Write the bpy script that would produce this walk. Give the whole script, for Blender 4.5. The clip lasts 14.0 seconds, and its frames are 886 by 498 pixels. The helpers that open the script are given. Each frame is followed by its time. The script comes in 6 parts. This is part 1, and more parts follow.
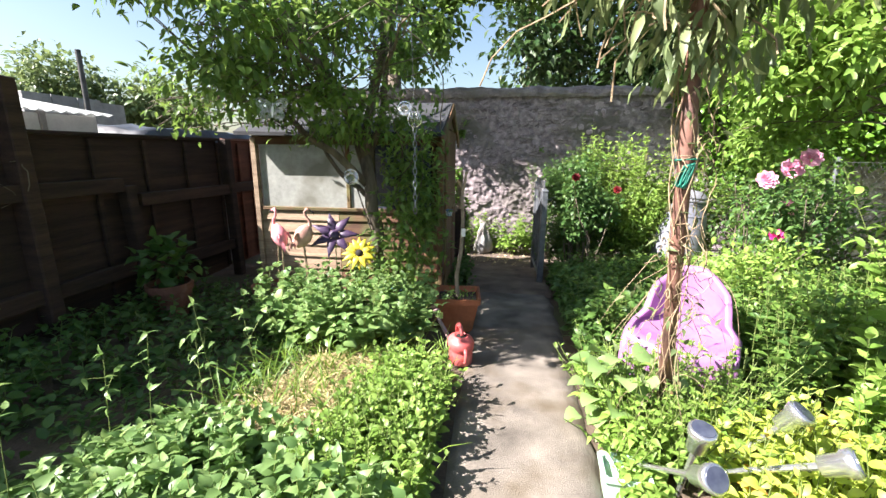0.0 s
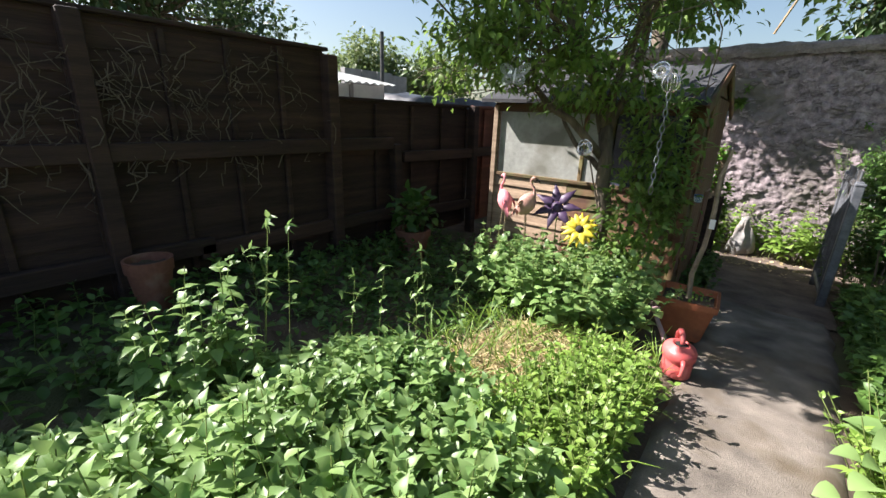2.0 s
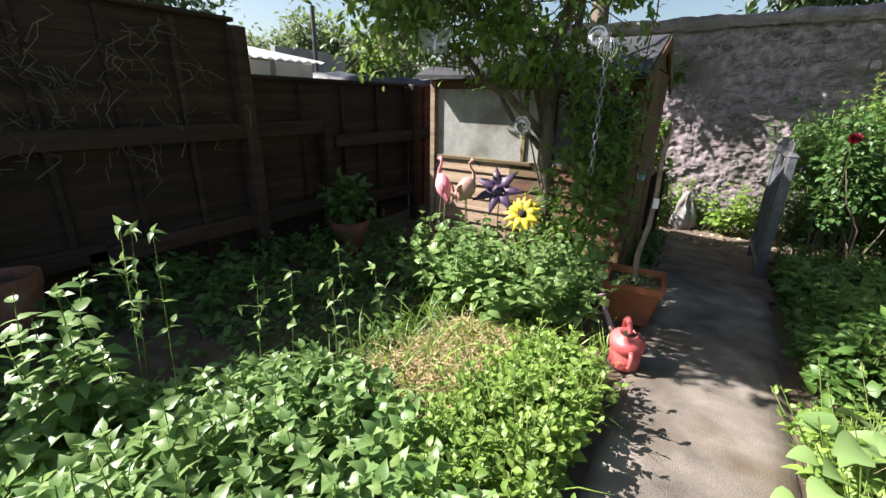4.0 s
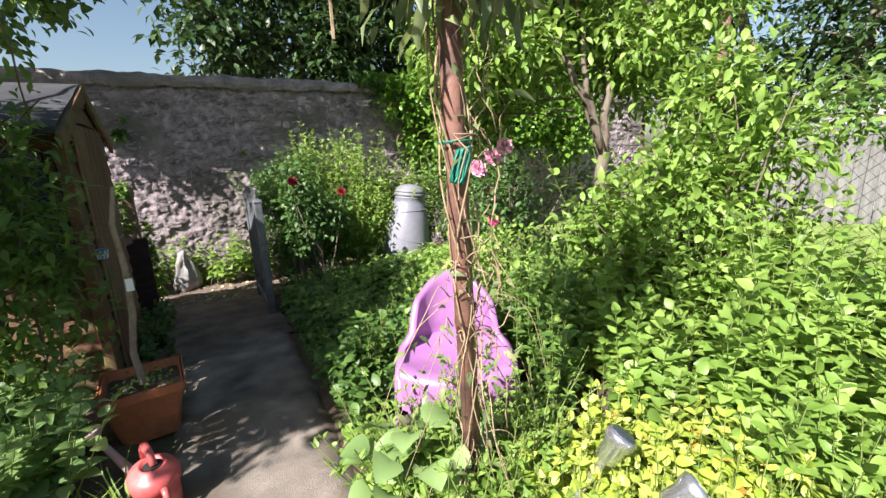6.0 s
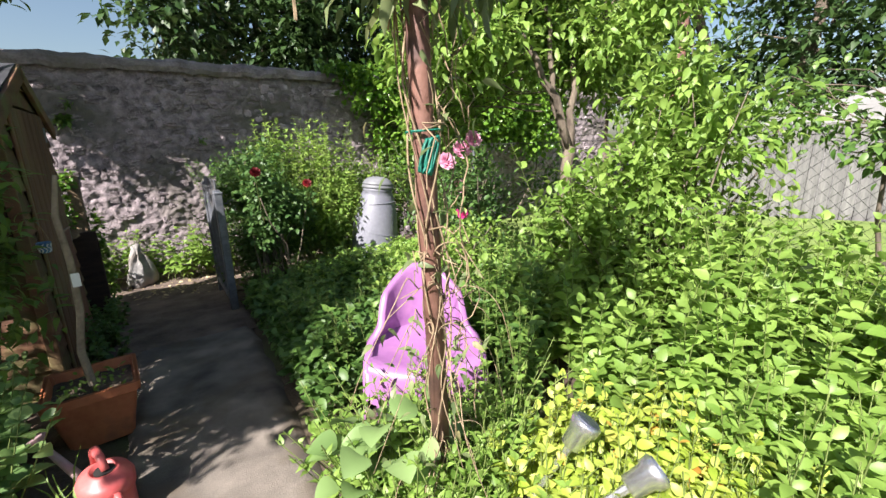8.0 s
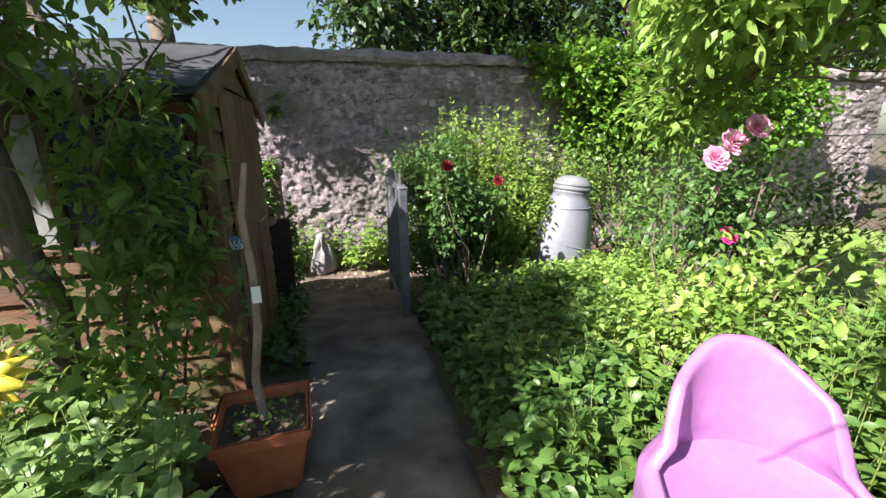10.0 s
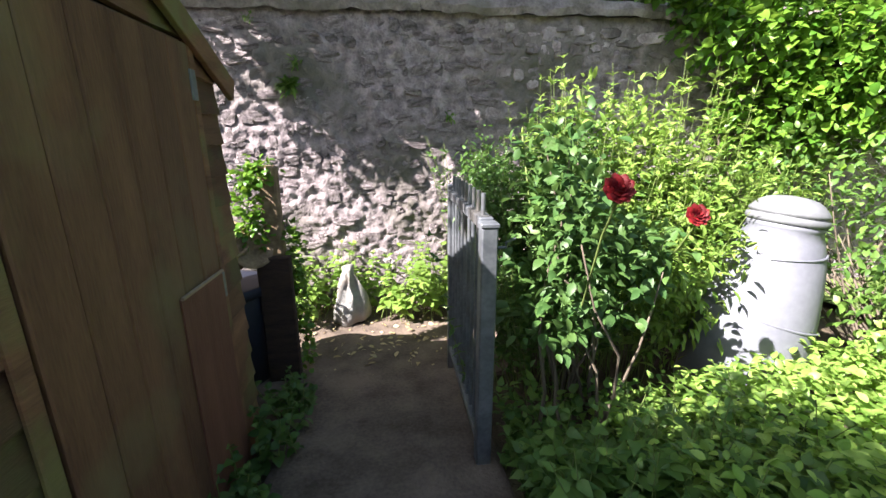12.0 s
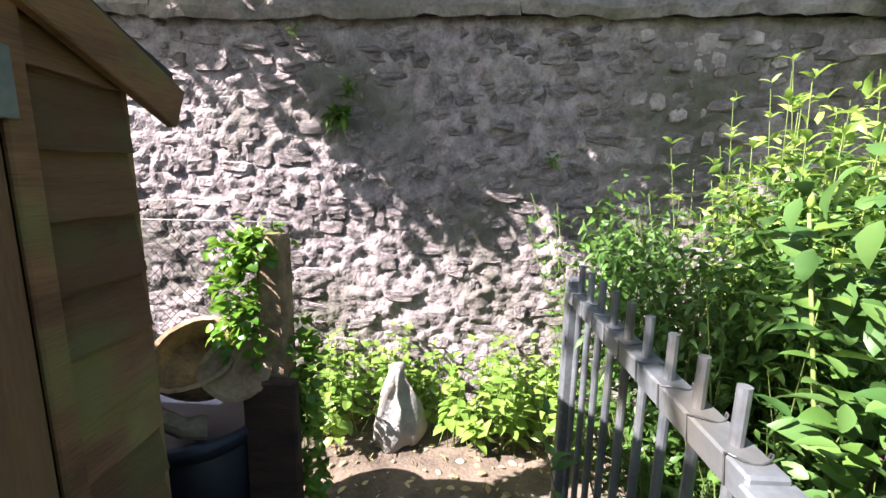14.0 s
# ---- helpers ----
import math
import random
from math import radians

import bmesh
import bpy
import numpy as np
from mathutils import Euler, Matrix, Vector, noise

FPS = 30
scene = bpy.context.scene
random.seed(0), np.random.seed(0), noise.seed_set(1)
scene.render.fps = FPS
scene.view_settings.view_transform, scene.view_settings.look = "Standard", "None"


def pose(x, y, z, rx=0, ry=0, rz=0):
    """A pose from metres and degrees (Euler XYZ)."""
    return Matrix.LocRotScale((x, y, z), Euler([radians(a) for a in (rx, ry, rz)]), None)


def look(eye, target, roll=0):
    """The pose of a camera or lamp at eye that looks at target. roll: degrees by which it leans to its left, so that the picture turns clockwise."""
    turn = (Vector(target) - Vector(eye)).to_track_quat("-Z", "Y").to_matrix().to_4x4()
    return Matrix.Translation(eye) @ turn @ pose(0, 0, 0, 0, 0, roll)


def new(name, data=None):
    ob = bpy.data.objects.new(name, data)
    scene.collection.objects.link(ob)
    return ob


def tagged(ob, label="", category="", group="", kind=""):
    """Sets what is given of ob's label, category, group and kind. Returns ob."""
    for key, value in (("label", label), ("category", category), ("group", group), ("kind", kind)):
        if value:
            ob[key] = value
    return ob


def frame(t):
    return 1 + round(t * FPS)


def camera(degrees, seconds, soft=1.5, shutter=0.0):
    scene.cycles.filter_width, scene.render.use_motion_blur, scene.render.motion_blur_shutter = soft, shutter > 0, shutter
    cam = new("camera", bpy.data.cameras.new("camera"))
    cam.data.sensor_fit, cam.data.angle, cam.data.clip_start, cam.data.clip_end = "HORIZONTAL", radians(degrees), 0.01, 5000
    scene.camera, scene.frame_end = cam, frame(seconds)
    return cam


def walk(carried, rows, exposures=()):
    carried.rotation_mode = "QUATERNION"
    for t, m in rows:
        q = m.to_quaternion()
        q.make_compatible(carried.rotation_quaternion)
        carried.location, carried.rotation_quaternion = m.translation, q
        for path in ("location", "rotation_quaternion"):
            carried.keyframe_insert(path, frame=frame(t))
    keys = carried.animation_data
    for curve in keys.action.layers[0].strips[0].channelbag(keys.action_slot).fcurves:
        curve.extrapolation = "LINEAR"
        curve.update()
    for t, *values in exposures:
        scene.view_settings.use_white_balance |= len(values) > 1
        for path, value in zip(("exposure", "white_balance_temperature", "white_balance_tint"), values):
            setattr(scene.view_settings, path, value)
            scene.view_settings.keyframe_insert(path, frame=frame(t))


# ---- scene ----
cam = camera(93.7, 14.0)


def aim(x, y, z, yaw, pitch, roll):
    """Eye, heading to the left of +y, pitch upwards and roll, in metres and degrees."""
    a, p = radians(yaw), radians(pitch)
    e = Vector((x, y, z))
    return look(e, e + Vector((-math.sin(a) * math.cos(p), math.cos(a) * math.cos(p), math.sin(p))), roll)


PATH = [
    (0, -0.086, 0.792, 1.600, 6.62, -13.35, 0.57),
    (0.5, -0.105, 0.847, 1.601, 12.85, -13.44, 0.88),
    (1, -0.109, 0.860, 1.602, 20.22, -15.06, 1.24),
    (1.5, -0.083, 0.860, 1.592, 30.60, -16.18, 1.42),
    (2, -0.059, 0.860, 1.586, 37.84, -17.88, 2.11),
    (2.2, -0.055, 0.872, 1.585, 39.62, -18.83, 2.03),
    (4.3, -0.091, 1.242, 1.559, 27.35, -19.79, 0.79),
    (4.5, -0.077, 1.304, 1.567, 20.68, -17.91, 0.41),
    (5, -0.052, 1.453, 1.579, 0.82, -14.62, -0.84),
    (5.5, -0.020, 1.489, 1.567, -17.17, -13.31, -1.66),
    (6, 0.039, 1.498, 1.560, -30.35, -13.40, -2.16),
    (6.5, 0.056, 1.488, 1.555, -37.68, -13.74, -2.25),
    (7, 0.037, 1.482, 1.551, -36.35, -13.26, -1.96),
    (7.5, 0.045, 1.464, 1.545, -35.32, -14.26, -1.51),
    (8, 0.044, 1.505, 1.552, -34.75, -14.40, -1.22),
    (8.5, 0.040, 1.571, 1.547, -30.23, -15.03, -1.04),
    (9, 0.020, 1.670, 1.548, -22.28, -14.88, -0.18),
    (9.2, 0.008, 1.766, 1.532, -18.60, -15.37, 0.02),
    (11.3, 0.026, 3.524, 1.504, -11.78, -12.68, -0.80),
    (11.5, 0.058, 3.680, 1.499, -10.74, -13.18, -0.57),
    (12, 0.137, 4.040, 1.492, -7.38, -15.34, -0.11),
    (12.5, 0.148, 4.400, 1.493, -6.18, -16.06, 0.10),
    (13, 0.161, 4.700, 1.495, -4.03, -16.54, 0.11),
    (13.5, 0.146, 4.932, 1.542, 1.92, -12.24, 0.56),
    (14, 0.115, 5.090, 1.545, 2.10, -10.26, 1.03),
]
EXPOSURES = [(0, 2.15), (0.6, 2.0), (1.5, 1.72), (4.3, 1.7), (5, 1.7), (7, 1.48), (9, 1.58), (11.5, 2.2), (12.5, 2.4), (14, 2.45)]
walk(cam, [(row[0], aim(*row[1:])) for row in PATH], EXPOSURES)

# ---- light ----
SUN_TO = Vector((0.86, 0.38, -0.84)).normalized()
world = bpy.data.worlds.new("sky")
scene.world = world
world.use_nodes = True
wn = world.node_tree
sky = wn.nodes.new("ShaderNodeTexSky")
sky.sky_type, sky.sun_disc = "NISHITA", False
sky.sun_elevation = math.asin(-SUN_TO.z)
sky.sun_rotation = math.atan2(-SUN_TO.x, -SUN_TO.y)
sky.air_density, sky.dust_density = 1.1, 1.8
wn.links.new(sky.outputs[0], wn.nodes["Background"].inputs[0])
wn.nodes["Background"].inputs[1].default_value = 0.052
sun = new("sun", bpy.data.lights.new("sun", "SUN"))
sun.data.energy, sun.data.angle, sun.data.color = 5.0, radians(0.5), (1.0, 0.925, 0.90)
sun.matrix_world = look((-8, -3, 9), Vector((-8, -3, 9)) + SUN_TO)


# ---- materials ----
def surface(name, dark, light, scale=8.0, rough=0.8, bump=0.2, fine=60.0, stretch=(1, 1, 1), metal=0.0, per_object=0.0, stain=None, stain_scale=1.5, stain_at=0.55, island=False):
    """Two scales of noise between two colours, with relief; stain adds a third colour in patches."""
    m = bpy.data.materials.new(name)
    m.use_nodes = True
    nt = m.node_tree
    n, ln = nt.nodes, nt.links
    bsdf = n["Principled BSDF"]
    co = n.new("ShaderNodeTexCoord")
    mp = n.new("ShaderNodeMapping")
    mp.inputs["Scale"].default_value = stretch
    ln.new(co.outputs["Object"], mp.inputs[0])
    big, small = n.new("ShaderNodeTexNoise"), n.new("ShaderNodeTexNoise")
    for tex, s, d in ((big, scale, 4), (small, fine, 3)):
        tex.inputs["Scale"].default_value, tex.inputs["Detail"].default_value = s, d
        ln.new(mp.outputs[0], tex.inputs["Vector"])
    add = n.new("ShaderNodeMath")
    add.operation = "MULTIPLY_ADD"
    add.inputs[1].default_value = 0.45
    ln.new(small.outputs["Fac"], add.inputs[0])
    ln.new(big.outputs["Fac"], add.inputs[2])
    ramp = n.new("ShaderNodeMapRange")
    ramp.inputs["From Min"].default_value, ramp.inputs["From Max"].default_value = 0.5, 0.95
    ln.new(add.outputs[0], ramp.inputs["Value"])
    mix = n.new("ShaderNodeMix")
    mix.data_type = "RGBA"
    mix.inputs[6].default_value, mix.inputs[7].default_value = (*dark, 1), (*light, 1)
    ln.new(ramp.outputs[0], mix.inputs[0])
    out = mix.outputs[2]
    if stain:
        st = n.new("ShaderNodeTexNoise")
        st.inputs["Scale"].default_value, st.inputs["Detail"].default_value = stain_scale, 5
        ln.new(co.outputs["Object"], st.inputs["Vector"])
        mr = n.new("ShaderNodeMapRange")
        mr.inputs["From Min"].default_value, mr.inputs["From Max"].default_value = stain_at - 0.07, stain_at + 0.1
        ln.new(st.outputs["Fac"], mr.inputs["Value"])
        m2 = n.new("ShaderNodeMix")
        m2.data_type = "RGBA"
        ln.new(mr.outputs[0], m2.inputs[0])
        ln.new(out, m2.inputs[6])
        m2.inputs[7].default_value = (*stain, 1)
        out = m2.outputs[2]
    if per_object:
        info = n.new("ShaderNodeNewGeometry" if island else "ShaderNodeObjectInfo")
        mr = n.new("ShaderNodeMapRange")
        mr.inputs["To Min"].default_value, mr.inputs["To Max"].default_value = 1 - per_object, 1 + per_object
        ln.new(info.outputs["Random Per Island" if island else "Random"], mr.inputs["Value"])
        hs = n.new("ShaderNodeHueSaturation")
        ln.new(mr.outputs[0], hs.inputs["Value"])
        ln.new(out, hs.inputs["Color"])
        out = hs.outputs[0]
    ln.new(out, bsdf.inputs["Base Color"])
    bsdf.inputs["Roughness"].default_value, bsdf.inputs["Metallic"].default_value = rough, metal
    if bump:
        bp = n.new("ShaderNodeBump")
        bp.inputs["Strength"].default_value, bp.inputs["Distance"].default_value = bump, 0.02
        ln.new(add.outputs[0], bp.inputs["Height"])
        ln.new(bp.outputs[0], bsdf.inputs["Normal"])
    return m


def foliage(name, a, b, glow=0.35, rough=0.45, old=None):
    """Leaf: colour varies leaf by leaf, light shines through."""
    m = bpy.data.materials.new(name)
    m.use_nodes = True
    nt = m.node_tree
    n, ln = nt.nodes, nt.links
    bsdf, geo = n["Principled BSDF"], n.new("ShaderNodeNewGeometry")
    ramp = n.new("ShaderNodeValToRGB")
    ramp.color_ramp.elements[0].color, ramp.color_ramp.elements[1].color = (*a, 1), (*b, 1)
    if old:
        e = ramp.color_ramp.elements.new(0.955)
        e.color = (*b, 1)
        ramp.color_ramp.elements[2].color = (*old, 1)
    ln.new(geo.outputs["Random Per Island"], ramp.inputs[0])
    co, tex = n.new("ShaderNodeTexCoord"), n.new("ShaderNodeTexNoise")
    tex.inputs["Scale"].default_value = 3.0
    ln.new(co.outputs["Object"], tex.inputs["Vector"])
    mr = n.new("ShaderNodeMapRange")
    mr.inputs["To Min"].default_value, mr.inputs["To Max"].default_value = 0.65, 1.35
    ln.new(tex.outputs["Fac"], mr.inputs["Value"])
    hs = n.new("ShaderNodeHueSaturation")
    ln.new(mr.outputs[0], hs.inputs["Value"])
    ln.new(ramp.outputs[0], hs.inputs["Color"])
    ln.new(hs.outputs[0], bsdf.inputs["Base Color"])
    bsdf.inputs["Roughness"].default_value = rough
    bsdf.inputs["Specular IOR Level"].default_value = 0.4
    tr, mx = n.new("ShaderNodeBsdfTranslucent"), n.new("ShaderNodeMixShader")
    h2 = n.new("ShaderNodeHueSaturation")
    h2.inputs["Hue"].default_value, h2.inputs["Value"].default_value = 0.485, 1.5
    ln.new(hs.outputs[0], h2.inputs["Color"])
    ln.new(h2.outputs[0], tr.inputs["Color"])
    mx.inputs[0].default_value = glow
    ln.new(bsdf.outputs[0], mx.inputs[1])
    ln.new(tr.outputs[0], mx.inputs[2])
    ln.new(mx.outputs[0], n["Material Output"].inputs["Surface"])
    return m


M_SOIL = surface("soil", (0.045, 0.032, 0.022), (0.13, 0.095, 0.065), 5, 0.95, 0.8, 70, stain=(0.06, 0.075, 0.025), stain_scale=1.3)
M_PATH = surface("path concrete", (0.07, 0.06, 0.05), (0.275, 0.24, 0.20), 4.5, 0.9, 0.6, 240, stain=(0.12, 0.095, 0.065), stain_scale=3.2, stain_at=0.56)
M_DIRT = surface("dirt", (0.075, 0.055, 0.043), (0.21, 0.16, 0.125), 5, 0.95, 0.8, 60)
M_MORTAR = surface("mortar", (0.125, 0.102, 0.108), (0.41, 0.348, 0.36), 11, 0.95, 1.0, 55, stain=(0.13, 0.12, 0.10), stain_scale=0.9)
M_STONE = surface("rubble stone", (0.16, 0.13, 0.138), (0.45, 0.386, 0.40), 9, 0.92, 1.0, 55, per_object=0.34, stain=(0.12, 0.10, 0.095), stain_scale=2.5)
M_STONE_REST = surface("joined rubble stone", (0.16, 0.13, 0.138), (0.45, 0.386, 0.40), 9, 0.92, 1.0, 55, per_object=0.34, stain=(0.12, 0.10, 0.095), stain_scale=2.5, island=True)
M_COPING = surface("coping stone", (0.12, 0.10, 0.098), (0.34, 0.295, 0.285), 7, 0.95, 1.0, 50, stain=(0.15, 0.135, 0.10), stain_scale=1.6)
M_FENCE = surface("fence timber", (0.02, 0.0115, 0.009), (0.068, 0.037, 0.025), 4, 0.85, 0.4, 40, (1, 0.35, 5), per_object=0.25)
M_FENCE_RED = surface("red stained timber", (0.10, 0.035, 0.022), (0.21, 0.075, 0.045), 4, 0.8, 0.4, 40, (1, 0.35, 4), per_object=0.15)
M_SHED = surface("shed boards", (0.095, 0.043, 0.025), (0.215, 0.108, 0.056), 3, 0.8, 0.35, 45, (0.5, 0.5, 5), per_object=0.36, stain=(0.15, 0.13, 0.05), stain_scale=5.0, stain_at=0.52)
# Pale timber: weathering, plus sun on the front's left end as colour.
M_SHED_PALE = surface("weathered sun-bright boards", (0.20, 0.135, 0.09), (0.43, 0.32, 0.22), 4, 0.85, 0.35, 50, (0.4, 1, 6), per_object=0.18)
M_DOOR = surface("shed door", (0.09, 0.040, 0.022), (0.195, 0.098, 0.052), 2.5, 0.75, 0.3, 40, (4, 4, 0.5), per_object=0.12, stain=(0.17, 0.13, 0.065), stain_scale=2.2, stain_at=0.6)
M_DOOR_RED = surface("patched door panel", (0.12, 0.045, 0.028), (0.19, 0.08, 0.05), 3, 0.75, 0.3, 40, (4, 4, 0.6))
M_FELT = surface("roofing felt", (0.014, 0.015, 0.018), (0.045, 0.048, 0.055), 6, 0.8, 0.3, 120)
M_PANEL = surface("grey window board", (0.26, 0.27, 0.25), (0.44, 0.45, 0.42), 3, 0.35, 0.1, 30, stain=(0.2, 0.2, 0.17), stain_scale=3)
# Near black: beak and flower heart; painted shade in shed, can and tub.
M_DARK = surface("near black", (0.01, 0.009, 0.008), (0.025, 0.02, 0.018), 3, 0.9, 0.1)
M_METAL = surface("galvanised steel", (0.12, 0.13, 0.15), (0.24, 0.255, 0.28), 9, 0.5, 0.1, 60, metal=0.55, stain=(0.16, 0.15, 0.14), stain_scale=5, stain_at=0.62)
M_WIRE = surface("fence wire", (0.05, 0.05, 0.05), (0.12, 0.12, 0.12), 9, 0.5, 0.0, metal=0.5)
M_CHROME = surface("brushed steel", (0.55, 0.55, 0.56), (0.75, 0.75, 0.76), 9, 0.25, 0.05, 80, metal=0.9)
M_SOLAR = surface("solar cell", (0.03, 0.035, 0.06), (0.07, 0.08, 0.11), 9, 0.2, 0.0)
M_WHITE = surface("white plastic", (0.68, 0.68, 0.66), (0.82, 0.82, 0.8), 6, 0.5, 0.05)
M_PINKCHAIR = surface("mauve plastic", (0.25, 0.105, 0.26), (0.33, 0.15, 0.335), 3, 0.42, 0.05, 30, stain=(0.36, 0.17, 0.33), stain_scale=4, stain_at=0.64)
M_BIN = surface("grey compost bin plastic", (0.14, 0.145, 0.175), (0.205, 0.21, 0.245), 3, 0.5, 0.08, 30)
M_BINLID = surface("dark grey lid plastic", (0.12, 0.125, 0.14), (0.2, 0.205, 0.22), 3, 0.5, 0.08, 30)
M_TERRA = surface("terracotta plastic", (0.33, 0.105, 0.045), (0.50, 0.18, 0.08), 4, 0.6, 0.1, 40, stain=(0.22, 0.10, 0.06), stain_scale=6, stain_at=0.62)
M_CLAY = surface("terracotta clay", (0.15, 0.062, 0.04), (0.26, 0.115, 0.075), 5, 0.85, 0.25, 50, stain=(0.30, 0.22, 0.17), stain_scale=5, stain_at=0.6)
M_CAN = surface("faded red plastic", (0.45, 0.07, 0.07), (0.58, 0.15, 0.14), 4, 0.45, 0.05, 40, stain=(0.62, 0.20, 0.19), stain_scale=7, stain_at=0.6)
M_CANROSE = surface("dusty plastic", (0.30, 0.20, 0.20), (0.40, 0.28, 0.28), 6, 0.7, 0.1)
M_POST = surface("rusty brown pole", (0.12, 0.055, 0.04), (0.26, 0.135, 0.10), 6, 0.7, 0.3, 50, stain=(0.07, 0.04, 0.035), stain_scale=7)
M_VINE = surface("dry vine stem", (0.17, 0.12, 0.07), (0.38, 0.29, 0.18), 20, 0.85, 0.3)
M_STEM = surface("green stem", (0.10, 0.14, 0.035), (0.20, 0.26, 0.07), 20, 0.7, 0.1)
M_BARK = surface("bark", (0.055, 0.042, 0.03), (0.19, 0.155, 0.115), 10, 0.9, 0.8, 60, (1, 1, 0.25))
M_PALEBARK = surface("pale stick bark", (0.16, 0.12, 0.085), (0.34, 0.27, 0.20), 14, 0.85, 0.3)
M_HOSE = surface("green twine", (0.003, 0.10, 0.068), (0.01, 0.20, 0.14), 20, 0.5, 0.2)
M_RED = foliage("dark red petals", (0.10, 0.003, 0.006), (0.24, 0.010, 0.014), 0.2, 0.6)
M_PINK = foliage("pink petals", (0.62, 0.26, 0.40), (0.80, 0.50, 0.60), 0.3, 0.6)
M_MAGENTA = foliage("magenta petals", (0.5, 0.03, 0.18), (0.65, 0.06, 0.28), 0.3, 0.6)
M_FLAM = surface("flamingo paint", (0.62, 0.17, 0.22), (0.78, 0.36, 0.38), 9, 0.5, 0.1, 40)
M_FLAM_OLD = surface("faded flamingo paint", (0.33, 0.17, 0.13), (0.52, 0.30, 0.25), 9, 0.6, 0.1, 40)
M_YELLOW = surface("yellow painted metal", (0.50, 0.38, 0.02), (0.68, 0.55, 0.05), 9, 0.5, 0.05)
M_VIOLET = surface("violet painted metal", (0.028, 0.014, 0.042), (0.075, 0.04, 0.10), 9, 0.5, 0.05)
M_BLUE = surface("blue painted metal", (0.05, 0.12, 0.28), (0.12, 0.25, 0.42), 9, 0.5, 0.05)
M_MINT = surface("mint green plastic", (0.38, 0.55, 0.45), (0.50, 0.66, 0.56), 4, 0.5, 0.05)
M_SACK = surface("woven white sack", (0.20, 0.195, 0.19), (0.38, 0.37, 0.355), 12, 0.7, 0.5, 120, stain=(0.30, 0.26, 0.22), stain_scale=6)
M_BLUETUB = surface("navy tub plastic", (0.010, 0.013, 0.026), (0.024, 0.028, 0.045), 4, 0.5, 0.05)
M_LOG = surface("split log", (0.12, 0.075, 0.045), (0.34, 0.24, 0.15), 9, 0.9, 0.6, 50)
M_POLY = surface("clear corrugated sheet", (0.55, 0.57, 0.57), (0.72, 0.74, 0.73), 5, 0.35, 0.05)
M_BLOCK = surface("concrete block", (0.24, 0.24, 0.24), (0.40, 0.395, 0.385), 6, 0.92, 0.4, 60, per_object=0.12)
M_TARP = surface("black tarpaulin", (0.02, 0.022, 0.028), (0.06, 0.065, 0.075), 4, 0.4, 0.5, 12)
M_RENDER = surface("pale house render", (0.24, 0.24, 0.235), (0.34, 0.34, 0.33), 2, 0.9, 0.2, 40)
M_GREYFENCE = surface("silvered timber", (0.11, 0.11, 0.107), (0.20, 0.198, 0.19), 5, 0.9, 0.3, 40, (4, 4, 0.4), per_object=0.1)
M_STRAW = foliage("dry grass", (0.32, 0.25, 0.12), (0.60, 0.50, 0.29), 0.2, 0.7)
M_GRASS = foliage("grass", (0.07, 0.15, 0.02), (0.20, 0.30, 0.05), 0.3)
M_NETTLE = foliage("nettle leaf", (0.105, 0.20, 0.06), (0.23, 0.345, 0.12), 0.36, 0.42)
M_HERB = foliage("fresh herb leaf", (0.12, 0.22, 0.036), (0.245, 0.37, 0.08), 0.33)
M_GOLD = foliage("golden leaf", (0.25, 0.35, 0.04), (0.45, 0.53, 0.11), 0.3, old=(0.5, 0.25, 0.05))
# Herb green darkened: shade by fence, path and gate is put into it.
M_SHADEDHERB = foliage("herb leaf darkened for shade", (0.045, 0.105, 0.022), (0.10, 0.19, 0.04), 0.3)
M_SHRUB = foliage("shrub leaf", (0.06, 0.135, 0.03), (0.15, 0.25, 0.05), 0.3)
M_LIME = foliage("lime shrub leaf", (0.125, 0.235, 0.038), (0.27, 0.38, 0.085), 0.33)
# Lime leaf made brighter; the sunlight on this mat is in the colour.
M_SUNNY = foliage("weed leaf brightened for sun", (0.16, 0.30, 0.05), (0.32, 0.46, 0.11), 0.36)
M_TREE = foliage("tree leaf", (0.08, 0.16, 0.032), (0.17, 0.27, 0.06), 0.42)
M_DARKTREE = foliage("dark tree leaf", (0.022, 0.055, 0.014), (0.05, 0.095, 0.025), 0.22)
M_FARTREE = foliage("far tree leaf", (0.10, 0.155, 0.06), (0.19, 0.25, 0.10), 0.3)
M_IVY = foliage("ivy leaf", (0.06, 0.155, 0.018), (0.16, 0.29, 0.035), 0.28, 0.3)
M_CLIMB = foliage("climber leaf", (0.10, 0.145, 0.06), (0.23, 0.27, 0.12), 0.3, old=(0.36, 0.24, 0.12))
M_ROSELEAF = foliage("rose leaf", (0.042, 0.105, 0.028), (0.098, 0.18, 0.046), 0.26, 0.48)
M_SQUASH = foliage("broad veined leaf", (0.15, 0.25, 0.08), (0.24, 0.35, 0.13), 0.3, 0.5)


# ---- building blocks ----
RNG = np.random.default_rng(7)


def gz(y):
    """Height of the sloping ground along the path."""
    return 0.088 * (6.6 - min(max(y, 2.2), 6.6))


def gza(y):
    return 0.088 * (6.6 - np.clip(y, 2.2, 6.6))


def mesh_of(name, bm, material, smooth=False):
    me = bpy.data.meshes.new(name)
    bm.to_mesh(me)
    bm.free()
    me.materials.append(material)
    if smooth:
        me.shade_smooth()
    return me


def part(name, bm, material, parent=None, label="", smooth=False):
    ob = new(name, mesh_of(name, bm, material, smooth))
    ob.parent = parent
    return tagged(ob, label)


